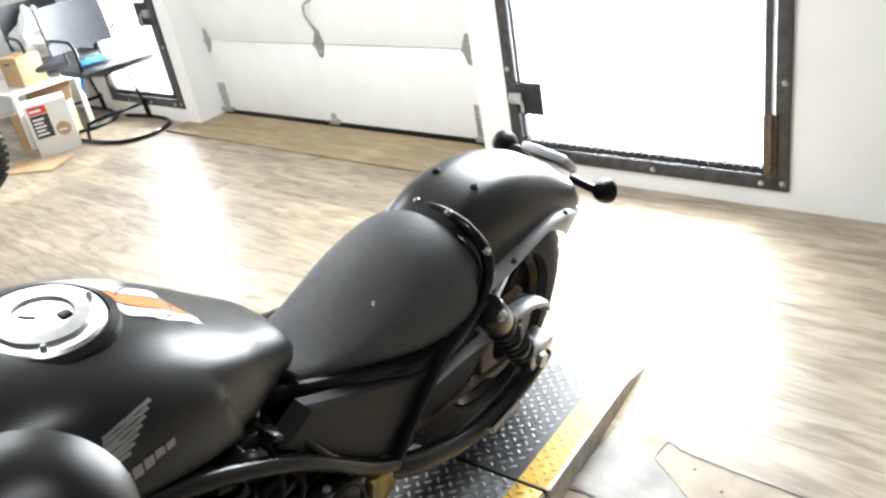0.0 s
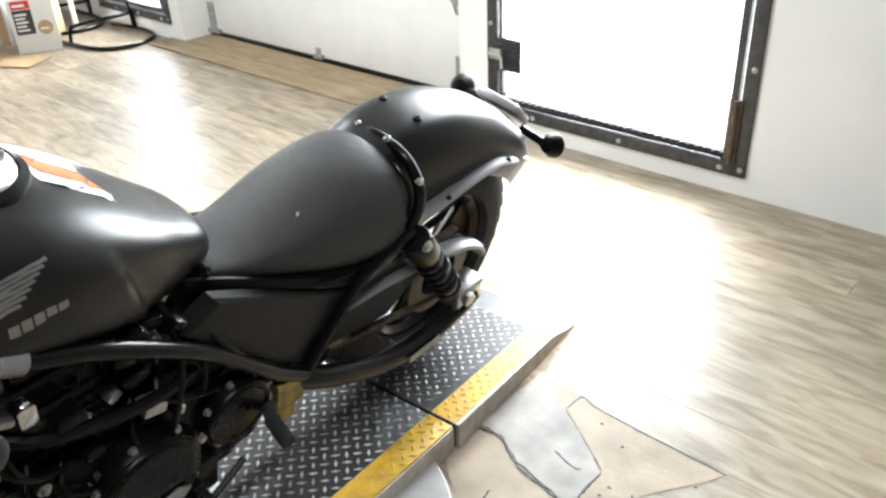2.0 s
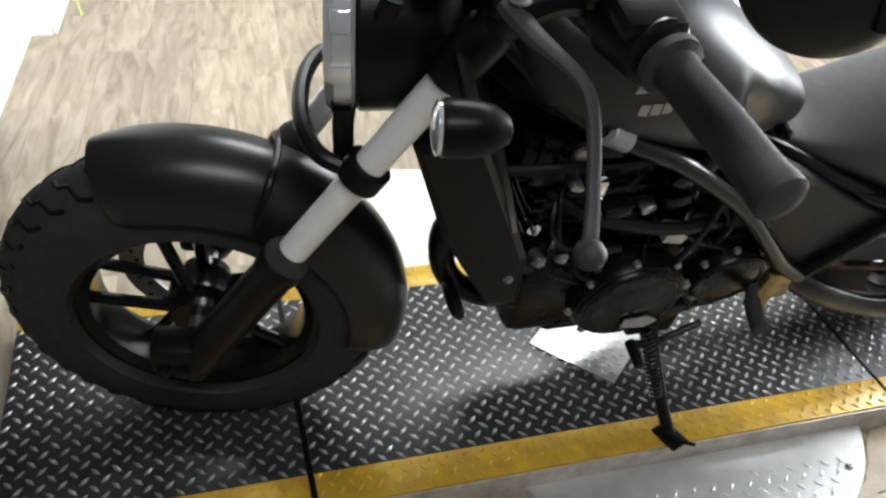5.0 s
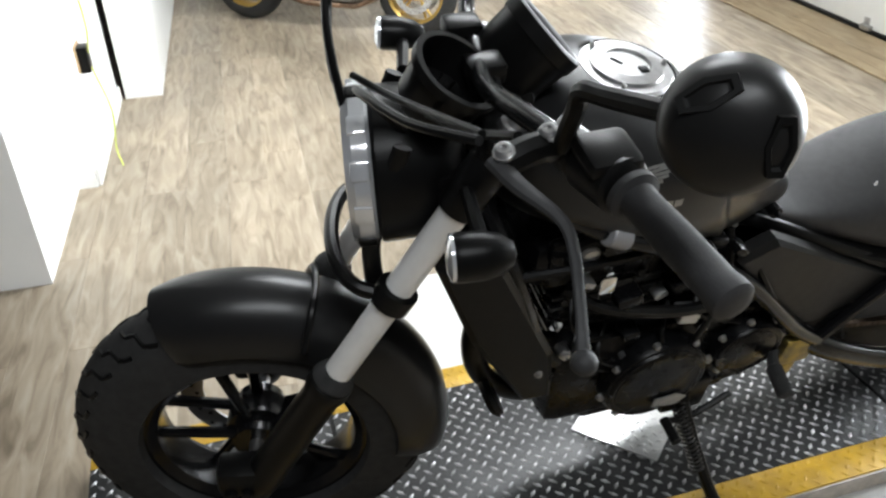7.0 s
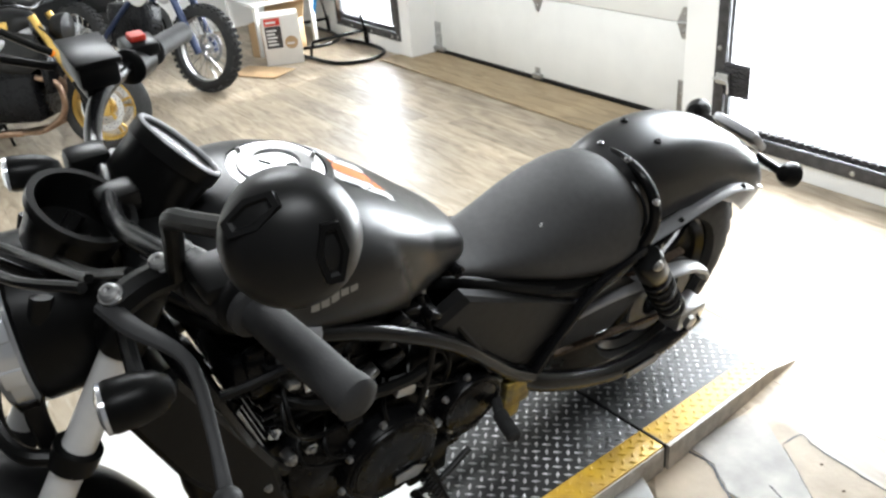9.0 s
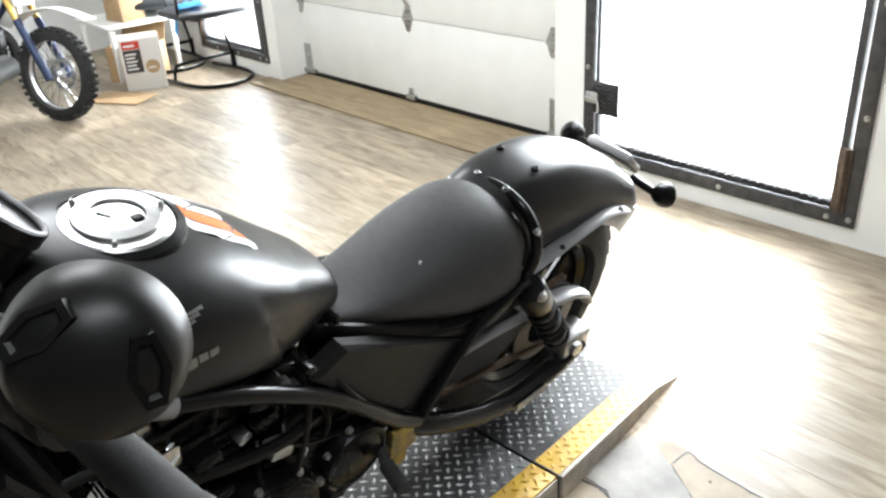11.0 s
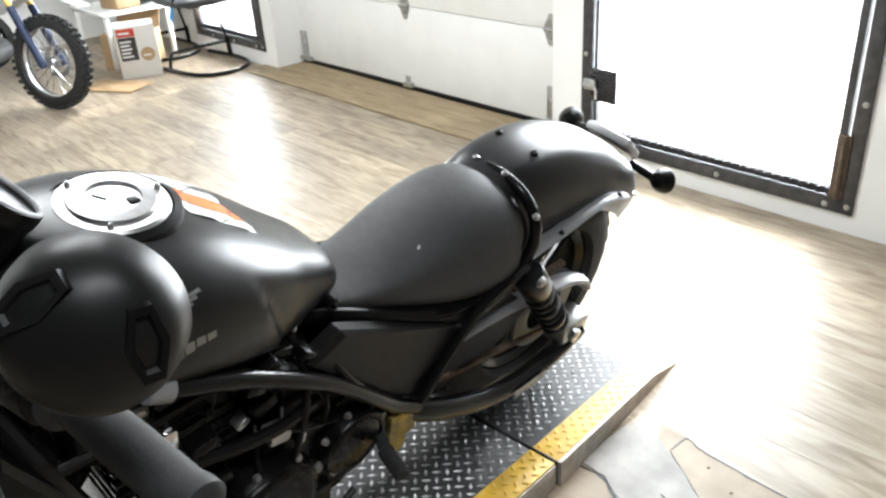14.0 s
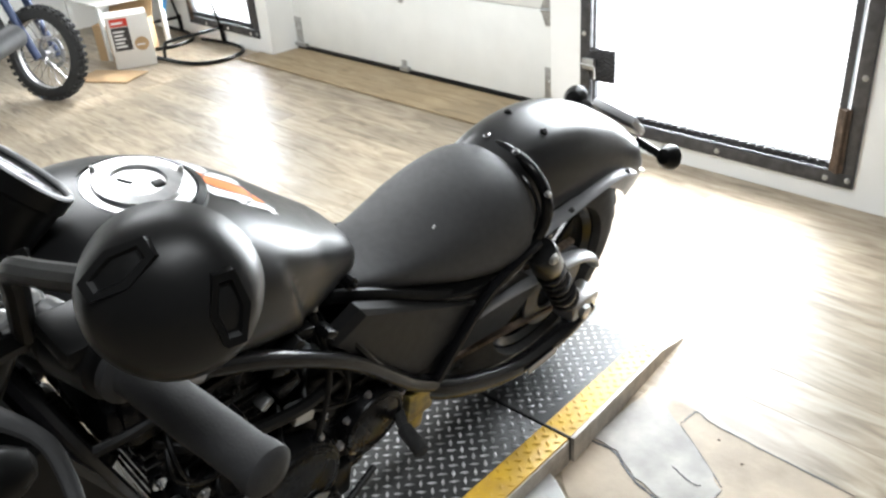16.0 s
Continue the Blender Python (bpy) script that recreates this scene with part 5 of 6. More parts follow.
def engine():
    e = part("crankcase", box(-0.13, 0.13, 0.6, 1.05, 0.26, 0.5, 0.03), M_ENGINE, bike, "black engine crankcase with bolted covers")
    part("oil_pan", box(-0.12, 0.12, 0.68, 1.0, 0.235, 0.28, 0.02), M_ENGINE, e)
    part("cylinder_block", box(-0.095, 0.095, 0.6, 0.8, 0.48, 0.66, 0.014, m=Matrix.Translation((0, 0.7, 0.5)) @ pose(0, 0, 0, 12, 0, 0) @ Matrix.Translation((0, -0.7, -0.5))), M_ENGINE, e)
    part("cylinder_head", box(-0.105, 0.105, 0.54, 0.76, 0.63, 0.72, 0.025), M_ENGINE, e)
    for s in (1, -1):
        d = Vector((s, 0, 0))
        def cover(y, z, r, x, name, mat=M_ENGINE):
            c = Vector((x * s, y, z))
            o = part(name, lathe([(r, -0.05), (r, 0.0), (r * 0.95, 0.012), (r * 0.8, 0.02), (r * 0.74, 0.018), (r * 0.5, 0.022), (0.001, 0.023)], frame_to(c, c + d), 40), mat, e)
            for k in range(8):
                a = 2 * math.pi * k / 8 + 0.2
                part("cover_bolt", bolt_at(c + Vector((0.004 * s, r * 1.02 * math.cos(a), r * 1.02 * math.sin(a))), d, 0.006), M_ALU, o)
            part("cover_rim", torus(r * 0.86, 0.006, frame_to(c + d * 0.014, c + d), 36, 8), M_ENGINE, o)
            return o
        cov = cover(0.79, 0.385, 0.1, 0.148, "clutch_cover")
        cover(0.97, 0.41, 0.07, 0.14, "sprocket_cover")
        part("emblem_plate", ragged_sheet([(-0.03, -0.012), (0.02, -0.02), (0.035, 0.0), (0.01, 0.016), (-0.03, 0.012)], 0, 0.002, 3, 0.001, 3), M_ALU, cov, "bright worn maker plate", smooth=False, m=Matrix.Translation((s * 0.174, 0.818, 0.34)) @ pose(0, 0, 0, 90, 0, 90 * s))
        part("cam_cover", join(box(s * 0.1 - 0.012, s * 0.1 + 0.012, 0.56, 0.74, 0.635, 0.735, 0.014), cyl((s * 0.105, 0.616, 0.715), (s * 0.122, 0.616, 0.715), 0.028, bevel=0.004)), M_ENGINE, e)
        part("cam_plug", bolt_at((s * 0.123, 0.616, 0.715), d, 0.013), M_ALU, e, "bright plug bolt")
        for k in range(5):
            z = 0.51 + 0.024 * k
            part("cylinder_fin", box(-0.099, 0.099, 0.585 - 0.02 * (k / 8), 0.8 - 0.045 * (k / 8), z, z + 0.007, 0.003) if s == 1 else box(-0.11, 0.11, 0.58, 0.6, z, z + 0.006), M_ENGINE, e)
        rnd = random.Random(5 if s == 1 else 6)
        for k in range(26):
            y, z = rnd.uniform(0.55, 1.06), rnd.uniform(0.3, 0.72)
            x = 0.135 + 0.012 * rnd.random() if z < 0.5 else 0.1 + 0.02 * rnd.random()
            part("engine_bolt", join(cyl((s * (x - 0.02), y, z), (s * x, y, z), 0.011, n=10), bolt_at((s * x, y, z), d, rnd.choice((0.005, 0.006, 0.008)))), rnd.choice((M_ALU, M_CHROME, M_ENGINE, M_ZINC)), e)
        for pts, r in (([(0.1, 0.6, 0.62), (0.14, 0.66, 0.6), (0.145, 0.8, 0.56), (0.13, 0.9, 0.55)], 0.011), ([(0.11, 0.86, 0.7), (0.14, 0.87, 0.6), (0.15, 0.85, 0.5), (0.145, 0.83, 0.42)], 0.006),
                       ([(0.09, 0.47, 0.62), (0.13, 0.52, 0.57), (0.125, 0.6, 0.47)], 0.014), ([(0.12, 0.9, 0.66), (0.15, 0.96, 0.56), (0.14, 1.02, 0.48)], 0.007), ([(0.06, 0.62, 0.73), (0.12, 0.7, 0.71), (0.1, 0.8, 0.69)], 0.013)):
            part("hose", tube([(s * x, y, z) for x, y, z in pts], r, n=8), M_BLACK, e)
        part("throttle_body", join(cyl((s * 0.05, 0.8, 0.6), (s * 0.05, 0.92, 0.6), 0.035, bevel=0.004), box(s * 0.07 - 0.02, s * 0.07 + 0.03, 0.82, 0.9, 0.56, 0.6, 0.008)), M_ENGINE, e)
    for s in (1, -1):
        part("frame_brace", tube([(s * 0.12, 0.48, 0.69), (s * 0.135, 0.6, 0.705), (s * 0.13, 0.76, 0.705)], 0.008, n=8), M_FRAME, bike, "black frame cross brace")
        rnd = random.Random(21 + s)
        for k in range(14):
            y, z, x = rnd.uniform(0.56, 0.98), rnd.uniform(0.48, 0.7), rnd.uniform(0.1, 0.14)
            a, h = rnd.uniform(-40, 40), rnd.uniform(0.01, 0.022)
            part("engine_fitting", box(-0.02, 0.012, -h, h, -h * 0.6, h * 0.6, 0.004, m=pose(s * x, y, z, a, 0, 0)), rnd.choice((M_ENGINE, M_BLACK, M_BLACK, M_ENGINE, M_ZINC)), e)
        for k in range(7):
            y, z = rnd.uniform(0.58, 0.9), rnd.uniform(0.5, 0.68)
            part("engine_cable", tube([(s * 0.1, y, z), (s * 0.145, y + rnd.uniform(-0.03, 0.05), z - 0.04), (s * 0.14, y + rnd.uniform(0.0, 0.1), z - 0.1), (s * 0.11, y + rnd.uniform(0.03, 0.12), z - 0.14)], 0.004, n=6), M_BLACK, e)
    part("ignition_key", join(cyl((0.11, 0.64, 0.7), (0.15, 0.64, 0.695), 0.006, n=8), box(0.148, 0.153, 0.628, 0.652, 0.655, 0.69, 0.004)), M_CHROME, e, "bright ignition key")
    part("exhaust_pipe", tube([(0.04, 0.56, 0.58), (0.06, 0.48, 0.5), (0.05, 0.52, 0.34), (0.02, 0.66, 0.22), (-0.06, 0.85, 0.2), (-0.15, 1.1, 0.24), (-0.17, 1.5, 0.28)], 0.021, n=14), M_BLACK, e)
    part("silencer", lathe([(0.03, 0), (0.055, 0.04), (0.06, 0.1), (0.058, 0.4), (0.04, 0.44), (0.03, 0.44)], frame_to((-0.17, 1.35, 0.27), (-0.18, 1.8, 0.33)), 28), M_BLACK, bike, "black silencer")


engine()

# foot controls and side stand
for s in (1, -1):
    part("peg_bracket", join(box(s * 0.15 - 0.01, s * 0.15 + 0.012, 1.05, 1.12, 0.335, 0.41, 0.008), box(s * 0.15 - 0.012, s * 0.15 + 0.01, 1.06, 1.1, 0.295, 0.34, 0.008)), M_BRASS, bike, "tarnished yellow foot peg bracket")
    part("foot_peg", join(tube([(s * 0.155, 1.03, 0.385), (s * 0.18, 1.015, 0.385), (s * 0.2, 1.01, 0.384)], 0.011, n=10, steps=3), cyl((s * 0.185, 1.012, 0.385), (s * 0.245, 1.0, 0.383), 0.0145, n=12, bevel=0.003)), M_RUBBER, bike, "black rubber foot peg")
part("gear_lever", join(tube([(0.155, 0.98, 0.27), (0.165, 0.9, 0.24), (0.17, 0.84, 0.25)], 0.007, n=8), cyl((0.165, 0.84, 0.25), (0.215, 0.84, 0.25), 0.0095)), M_BLACK, bike)
part("side_stand", join(tube([(0.13, 0.88, 0.28), (0.19, 0.9, 0.2), (0.25, 0.925, 0.12), (0.285, 0.935, 0.092)], 0.0125, n=10, radii=[0.016, 0.013, 0.012, 0.012]), box(-0.03, 0.03, -0.02, 0.02, -0.004, 0.004, 0.003, m=pose(0.29, 0.937, 0.087, 0, -16, 20)), tube([(0.29, 0.93, 0.1), (0.31, 0.95, 0.1), (0.325, 0.965, 0.112)], 0.004, n=6)), M_BLACK, bike, "black side stand, folded out")
part("stand_spring", coil((0.15, 0.875, 0.26), (0.235, 0.905, 0.15), 0.012, 0.0024, 16), M_SPRING, bike)
part("stand_bracket", join(box(0.1, 0.15, 0.84, 0.93, 0.24, 0.33, 0.008), bolt_at((0.152, 0.88, 0.285), (1, 0, 0), 0.01)), M_BLACK, bike)


# the steering stands turned a little to the right, about the left fork leg
PIV = Matrix.Translation((0.125, 0.1, 0.31))
AXIS = Vector((0, 0.558, 1)).normalized()
TURNED = PIV @ Matrix.Rotation(radians(-13), 4, AXIS) @ PIV.inverted()
for ob in bike.children:
    if ob.name.split(".")[0] in ("front_wheel", "front_fender", "fender_brace", "axle", "fork_bridge", "headlight", "headlight_stay", "lower_triple_clamp", "upper_triple_clamp") or (ob.name.startswith("fork_leg")):
        ob.matrix_basis = TURNED @ ob.matrix_basis


# ---- partition with cord, at the far left ----
structure("wall_partition", box(XW, -3.29, -0.41, -0.24, 0, 2.9), M_WALL, "white partition wall end beside the parked motorcycles", "wall")
structure("wall_recess", box(-3.29, -2.36, -0.59, -0.44, 0, 2.9), M_WALL, "white recessed wall with an outlet", "wall")
structure("wall_pillar", box(-2.36, -1.7, -0.68, -0.51, 0, 2.9), M_WALL, "white pillar by the recess", "wall")
structure("baseboard", box(-3.285, -2.37, -0.439, -0.425, 0.0, 0.07, 0.003), M_DOORW, "low white baseboard", "baseboard")


def outlet():
    t = thing("power_outlet", pose(-2.62, -0.44, 0.42), "black power outlet box with a hanging yellow-green cord", "outlet")
    part("box", box(-0.035, 0.035, 0, 0.04, -0.05, 0.05, 0.006), M_BLACK, t)
    part("back_plate", box(-0.05, 0.06, -0.001, 0.004, -0.04, 0.06, 0.001), M_CARD, t)
    part("cord", tube([(0.0, 0.04, 0.02), (0.08, 0.07, 0.15), (0.02, 0.05, 0.35), (-0.06, 0.03, 0.6)], 0.004, n=6), M_CORD, t)
    part("cord", tube([(0.01, 0.04, -0.03), (0.05, 0.08, -0.2), (0.04, 0.06, -0.36), (0.1, 0.08, -0.415)], 0.004, n=6), M_CORD, t)


outlet()


# ---- parked motorcycles ----
def knobby_tyre(c, R, half, parent):
    t = tyre(c, R - 0.012, R * 0.74, half, parent, grooves=False)
    bms = []
    for k in range(40):
        a = 2 * math.pi * k / 40
        for x in ((-0.75, -0.25, 0.25, 0.75) if k % 2 else (-0.5, 0.0, 0.5)):
            r = R - 0.012 - 0.02 * abs(x) ** 3
            m = Matrix.Translation(c) @ Matrix.Rotation(-a, 4, "X") @ Matrix.Translation((x * half, 0, r)) @ Matrix.Rotation(x * 0.8, 4, "Y")
            bms.append(box(-0.009, 0.009, -0.014, 0.014, -0.006, 0.013, m=m))
    part("knob", join(*bms), M_RUBBER, t)["kind"] = "stuff"
    return t


def spoked_wheel(c, R, parent, rim_mat):
    c = Vector(c)
    m = Matrix.Translation(c) @ pose(0, 0, 0, 0, 90, 0)
    w = part("rim", lathe([(R, -0.02), (R, 0.02), (R - 0.014, 0.016), (R - 0.018, 0), (R - 0.014, -0.016)], m, 60, closed=True), rim_mat, parent)
    part("hub", join(lathe([(0.028, -0.05), (0.045, -0.045), (0.022, -0.03), (0.022, 0.03), (0.045, 0.045), (0.028, 0.05)], m, 24)), M_ALU, w)
    for k in range(36):
        a = 2 * math.pi * k / 36
        s = 1 if k % 2 else -1
        b = a + (0.28 if (k // 2) % 2 else -0.28)
        part("wire_spoke", cyl(c + Vector((s * 0.042, 0.04 * math.sin(b), 0.04 * math.cos(b))), c + Vector((0, (R - 0.015) * math.sin(a), (R - 0.015) * math.cos(a))), 0.0028, n=5), M_CHROME, w)
    return w


def dirt_bike():
    t = thing("dirt_bike", pose(-4.5, 1.91, 0) @ pose(0, 0, 0, 0, 0, 118) @ pose(0, 0, 0, 0, 8, 0) @ Matrix.Scale(0.79, 4), "parked blue and white dirt bike with knobbly tyres and wire wheels", "dirt bike")
    f = thing("front_wheel")
    f.parent = t
    r = thing("rear_wheel")
    r.parent = t
    for w, c, R in ((f, (0, 0, 0.35), 0.35), (r, (0, 1.45, 0.34), 0.34)):
        knobby_tyre(Vector(c), R, 0.05, w)
        spoked_wheel(c, R * 0.76, w, M_ALU)
        brake_disc(c, 0.12, 0.06, w)
    for s in (1, -1):
        leg = part("fork_leg", tube([(0.1 * s, -0.02, 0.32), (0.1 * s, 0.2, 0.75)], 0.03, n=14, steps=2), M_BLUE, t, "dark blue fork guard")
        part("fork_tube", tube([(0.1 * s, 0.19, 0.72), (0.1 * s, 0.34, 1.05)], 0.024, n=12, steps=2), M_GOLD, leg)
        part("frame_tube", tube([(0.03 * s, 0.36, 0.95), (0.12 * s, 0.6, 0.75), (0.13 * s, 0.95, 0.45), (0.1 * s, 1.0, 0.4)], 0.022, n=10), M_BLUE, t)
        part("swingarm", tube([(0.1 * s, 0.95, 0.42), (0.11 * s, 1.45, 0.34)], 0.025, n=10, steps=2), M_ALU, t)
        part("shroud", loft(spline_sections([(0.4, 0.85, 0.02, 0.08, 0.1, 2.4), (0.55, 0.83, 0.03, 0.12, 0.16, 2.4), (0.75, 0.86, 0.02, 0.06, 0.08, 2.4)], 4), 16), M_STICKW, t, m=Matrix.Translation((0.14 * s, 0, 0)))
    part("front_fender", tube([(0, -0.38, 0.76), (0, -0.1, 0.83), (0, 0.15, 0.8), (0, 0.3, 0.74)], 0.075, n=14, flat=0.16), M_STICKW, t, "white high front mudguard")
    part("seat", loft(spline_sections([(0.6, 0.93, 0.06, 0.03, 0.04, 2.4), (0.9, 0.92, 0.08, 0.04, 0.05, 2.6), (1.35, 0.96, 0.07, 0.03, 0.04, 2.6)], 4), 20), M_SEAT, t)
    part("rear_fender", tube([(0, 1.2, 0.9), (0, 1.5, 0.93), (0, 1.8, 0.9)], 0.08, n=14, flat=0.18), M_BLUE, t)
    part("engine", box(-0.13, 0.13, 0.55, 0.95, 0.32, 0.7, 0.05), M_ENGINE, t)
    part("handlebar", tube([(-0.38, 0.5, 1.12), (-0.2, 0.4, 1.12), (0, 0.36, 1.06), (0.2, 0.4, 1.12), (0.38, 0.5, 1.12)], 0.013, n=10), M_FRAME, t)
    part("number_plate", box(-0.1, 0.1, 0.2, 0.22, 0.85, 1.05, 0.008), M_STICKW, t, "white front plate")
    part("stand", tube([(0.1, 0.9, 0.35), (0.25, 0.95, 0.05)], 0.012, n=8, steps=2), M_BLACK, t)


dirt_bike()


def naked_bike(name, at, label, wheel_mat, body_mat, body2, fork_mat, pipe_mat, frame_mat):
    t = thing(name, at, label, "motorcycle")
    f = thing("front_wheel")
    f.parent = t
    r = thing("rear_wheel")
    r.parent = t
    F, R = Vector((0, 0, 0.31)), Vector((0, 1.44, 0.32))
    for w, c, half in ((f, F, 0.06), (r, R, 0.09)):
        tyre(c, c.z, 0.225, half, w, grooves=False)
        cast_wheel(c, 0.222, half * 0.8, w, 10, wheel_mat, 0.045)
    for s in (1, -1):
        d = brake_disc(F, 0.15, 0.07 * s, f)
        part("brake_caliper", box(0.07 * s - 0.025, 0.07 * s + 0.025, 0.07, 0.13, 0.28, 0.42, 0.012), M_ENGINE, f)
        leg = part("fork_leg", tube([(0.11 * s, 0.02, 0.3), (0.11 * s, 0.12, 0.52)], 0.031, n=14, steps=2), M_BLACK, t)
        part("fork_tube", tube([(0.11 * s, 0.12, 0.52), (0.11 * s, 0.31, 0.95)], 0.026, n=14, steps=2), fork_mat, leg, "gold anodised fork tube")
        part("frame_spar", tube([(0.06 * s, 0.36, 0.85), (0.16 * s, 0.55, 0.78), (0.17 * s, 0.8, 0.62), (0.15 * s, 0.95, 0.42)], 0.035, n=12), frame_mat, t)
        part("radiator_shroud", loft(spline_sections([(0.28, 0.74, 0.02, 0.06, 0.05, 2.3), (0.42, 0.72, 0.035, 0.11, 0.1, 2.3), (0.58, 0.74, 0.02, 0.07, 0.05, 2.3)], 4), 18), body_mat, t, m=Matrix.Translation((0.15 * s, 0, 0)))
        part("swingarm", tube([(0.12 * s, 0.98, 0.42), (0.13 * s, 1.44, 0.32)], 0.03, n=12, steps=2), M_FRAME, t)
        part("foot_peg", tube([(0.16 * s, 1.02, 0.4), (0.28 * s, 1.05, 0.4)], 0.012, n=8, steps=2), M_ALU, t)
    brake_disc(R, 0.12, -0.1, r)
    part("fuel_tank", loft(spline_sections([(0.36, 0.9, 0.07, 0.04, 0.06, 2.2), (0.45, 0.9, 0.15, 0.1, 0.1, 2.4), (0.6, 0.89, 0.17, 0.12, 0.1, 2.4), (0.75, 0.86, 0.13, 0.09, 0.08, 2.4), (0.85, 0.82, 0.09, 0.05, 0.05, 2.2)], 5), 28), body_mat, t, "dark two-tone fuel tank")
    part("tank_badge", box(-0.178, -0.168, 0.45, 0.62, 0.88, 0.93, 0.004), body2, t)
    part("front_fender", loft(spline_sections([(-0.2, 0.53, 0.03, 0.02, 0.02, 2), (-0.05, 0.64, 0.07, 0.02, 0.02, 2), (0.08, 0.655, 0.075, 0.02, 0.02, 2), (0.22, 0.57, 0.06, 0.02, 0.02, 2)], 4), 18), body_mat, t)
    part("headlight", lathe([(0.02, -0.12), (0.08, -0.09), (0.1, -0.02), (0.098, 0.0), (0.001, 0.015)], frame_to((0, 0.14, 0.85), (0, -0.86, 0.75)), 32), M_BLACK, t)
    part("rider_seat", loft(spline_sections([(0.84, 0.8, 0.08, 0.03, 0.04, 2.4), (1.0, 0.78, 0.13, 0.035, 0.05, 2.6), (1.18, 0.82, 0.12, 0.05, 0.05, 2.6), (1.4, 0.88, 0.08, 0.03, 0.04, 2.4)], 5), 24), M_SEAT, t)
    part("tail_cowl", loft(spline_sections([(1.1, 0.76, 0.12, 0.03, 0.05, 2.2), (1.35, 0.83, 0.1, 0.04, 0.05, 2.2), (1.58, 0.9, 0.05, 0.025, 0.03, 2)], 5), 20), body_mat, t)
    part("plate_hanger", tube([(0, 1.5, 0.84), (0, 1.66, 0.66), (0, 1.72, 0.56)], 0.03, n=10, flat=0.4), M_BLACK, t)
    e = part("engine", box(-0.17, 0.17, 0.38, 0.95, 0.26, 0.58, 0.05), M_ENGINE, t)
    for s in (1, -1):
        bm = bmesh.new()
        prof = [(0.8, 0.78), (1.12, 0.74), (1.08, 0.56), (0.96, 0.36), (0.88, 0.38), (0.86, 0.6)]
        rings(bm, [[Vector((s * 0.12, y, z)) for y, z in prof], [Vector((s * 0.165, y, z)) for y, z in prof]])
        part("side_cover", bm, M_SATIN2, t, smooth=False)
        part("rear_set_plate", tube([(0.17 * s, 0.95, 0.62), (0.185 * s, 1.0, 0.5), (0.17 * s, 1.06, 0.38)], 0.02, n=8, flat=0.6), M_ALU, t, "silver rear-set plate")
        part("air_scoop", loft(spline_sections([(0.3, 0.78, 0.03, 0.05, 0.14, 2.4), (0.45, 0.76, 0.04, 0.1, 0.18, 2.4), (0.7, 0.74, 0.03, 0.1, 0.1, 2.4), (0.85, 0.74, 0.02, 0.05, 0.05, 2.2)], 4), 18), M_SATIN2, t, m=Matrix.Translation((0.14 * s, 0, 0)))
    part("battery_case", box(-0.1, 0.1, 0.8, 1.15, 0.5, 0.76, 0.03), M_BLACK, t)
    part("cylinder_block", box(-0.15, 0.15, 0.38, 0.62, 0.5, 0.72, 0.03), M_ENGINE, e)
    for s in (1, -1):
        part("engine_cover", lathe([(0.1, 0), (0.1, 0.02), (0.07, 0.035), (0.03, 0.03), (0.001, 0.034)], frame_to((0.15 * s, 0.76, 0.42), (1.15 * s, 0.76, 0.42)), 32), M_GREYP, e)
        for k in range(8):
            a = 2 * math.pi * k / 8
            part("cover_bolt", bolt_at((0.165 * s, 0.76 + 0.09 * math.cos(a), 0.42 + 0.09 * math.sin(a)), (s, 0, 0), 0.007), M_ALU, e)
    part("radiator", box(-0.17, 0.17, 0.26, 0.31, 0.45, 0.75, 0.01), M_ENGINE, t)
    for k in range(4):
        x = -0.12 + 0.08 * k
        part("header_pipe", tube([(x, 0.38, 0.56), (x, 0.24, 0.5), (x * 0.9, 0.25, 0.32), (x * 0.6 - 0.03, 0.42, 0.2), (-0.06, 0.62, 0.18)], 0.021, n=10), pipe_mat, t, "bronzed header pipe")
    part("link_pipe", tube([(-0.06, 0.6, 0.18), (-0.12, 0.9, 0.2), (-0.17, 1.15, 0.32), (-0.2, 1.25, 0.42)], 0.027, n=12), pipe_mat, t)
    part("silencer", lathe([(0.03, 0), (0.055, 0.03), (0.06, 0.06), (0.06, 0.34), (0.045, 0.4), (0.03, 0.4)], frame_to((-0.2, 1.22, 0.4), (-0.23, 1.6, 0.62)), 24), M_BLACK, t, "black carbon silencer")
    part("silencer_band", box(-0.285, -0.28, 1.36, 1.46, 0.5, 0.53, 0.002), M_RED, t)
    part("handlebar", tube([(-0.36, 0.5, 1.02), (-0.2, 0.38, 1.03), (0, 0.36, 0.99), (0.2, 0.38, 1.03), (0.36, 0.5, 1.02)], 0.013, n=10), M_FRAME, t)
    for s in (1, -1):
        part("grip", cyl((0.26 * s, 0.425, 1.028), (0.37 * s, 0.507, 1.02), 0.018, n=12), M_GRIP, t)
        part("mirror", join(tube([(0.24 * s, 0.41, 1.03), (0.3 * s, 0.35, 1.16)], 0.006, n=8, steps=2), lathe([(0.05, 0), (0.05, 0.01), (0.03, 0.025), (0.001, 0.03)], frame_to((0.32 * s, 0.36, 1.19), (0.32 * s, -0.64, 1.19)), 20)), M_BLACK, t)
    part("front_signal", lathe([(0.02, 0), (0.024, 0.02), (0.001, 0.05)], frame_to((-0.17, 0.2, 0.72), (-0.25, 0.17, 0.72)), 14), M_AMBER, t, "amber turn signal")
    part("hose", tube([(-0.1, 0.3, 0.9), (-0.2, 0.15, 0.8), (-0.14, 0.05, 0.5)], 0.007, n=6), M_BLACK, t)
    part("side_stand", tube([(0.12, 0.85, 0.25), (0.24, 0.88, 0.02)], 0.012, n=8, steps=2), M_BLACK, t)
    return t


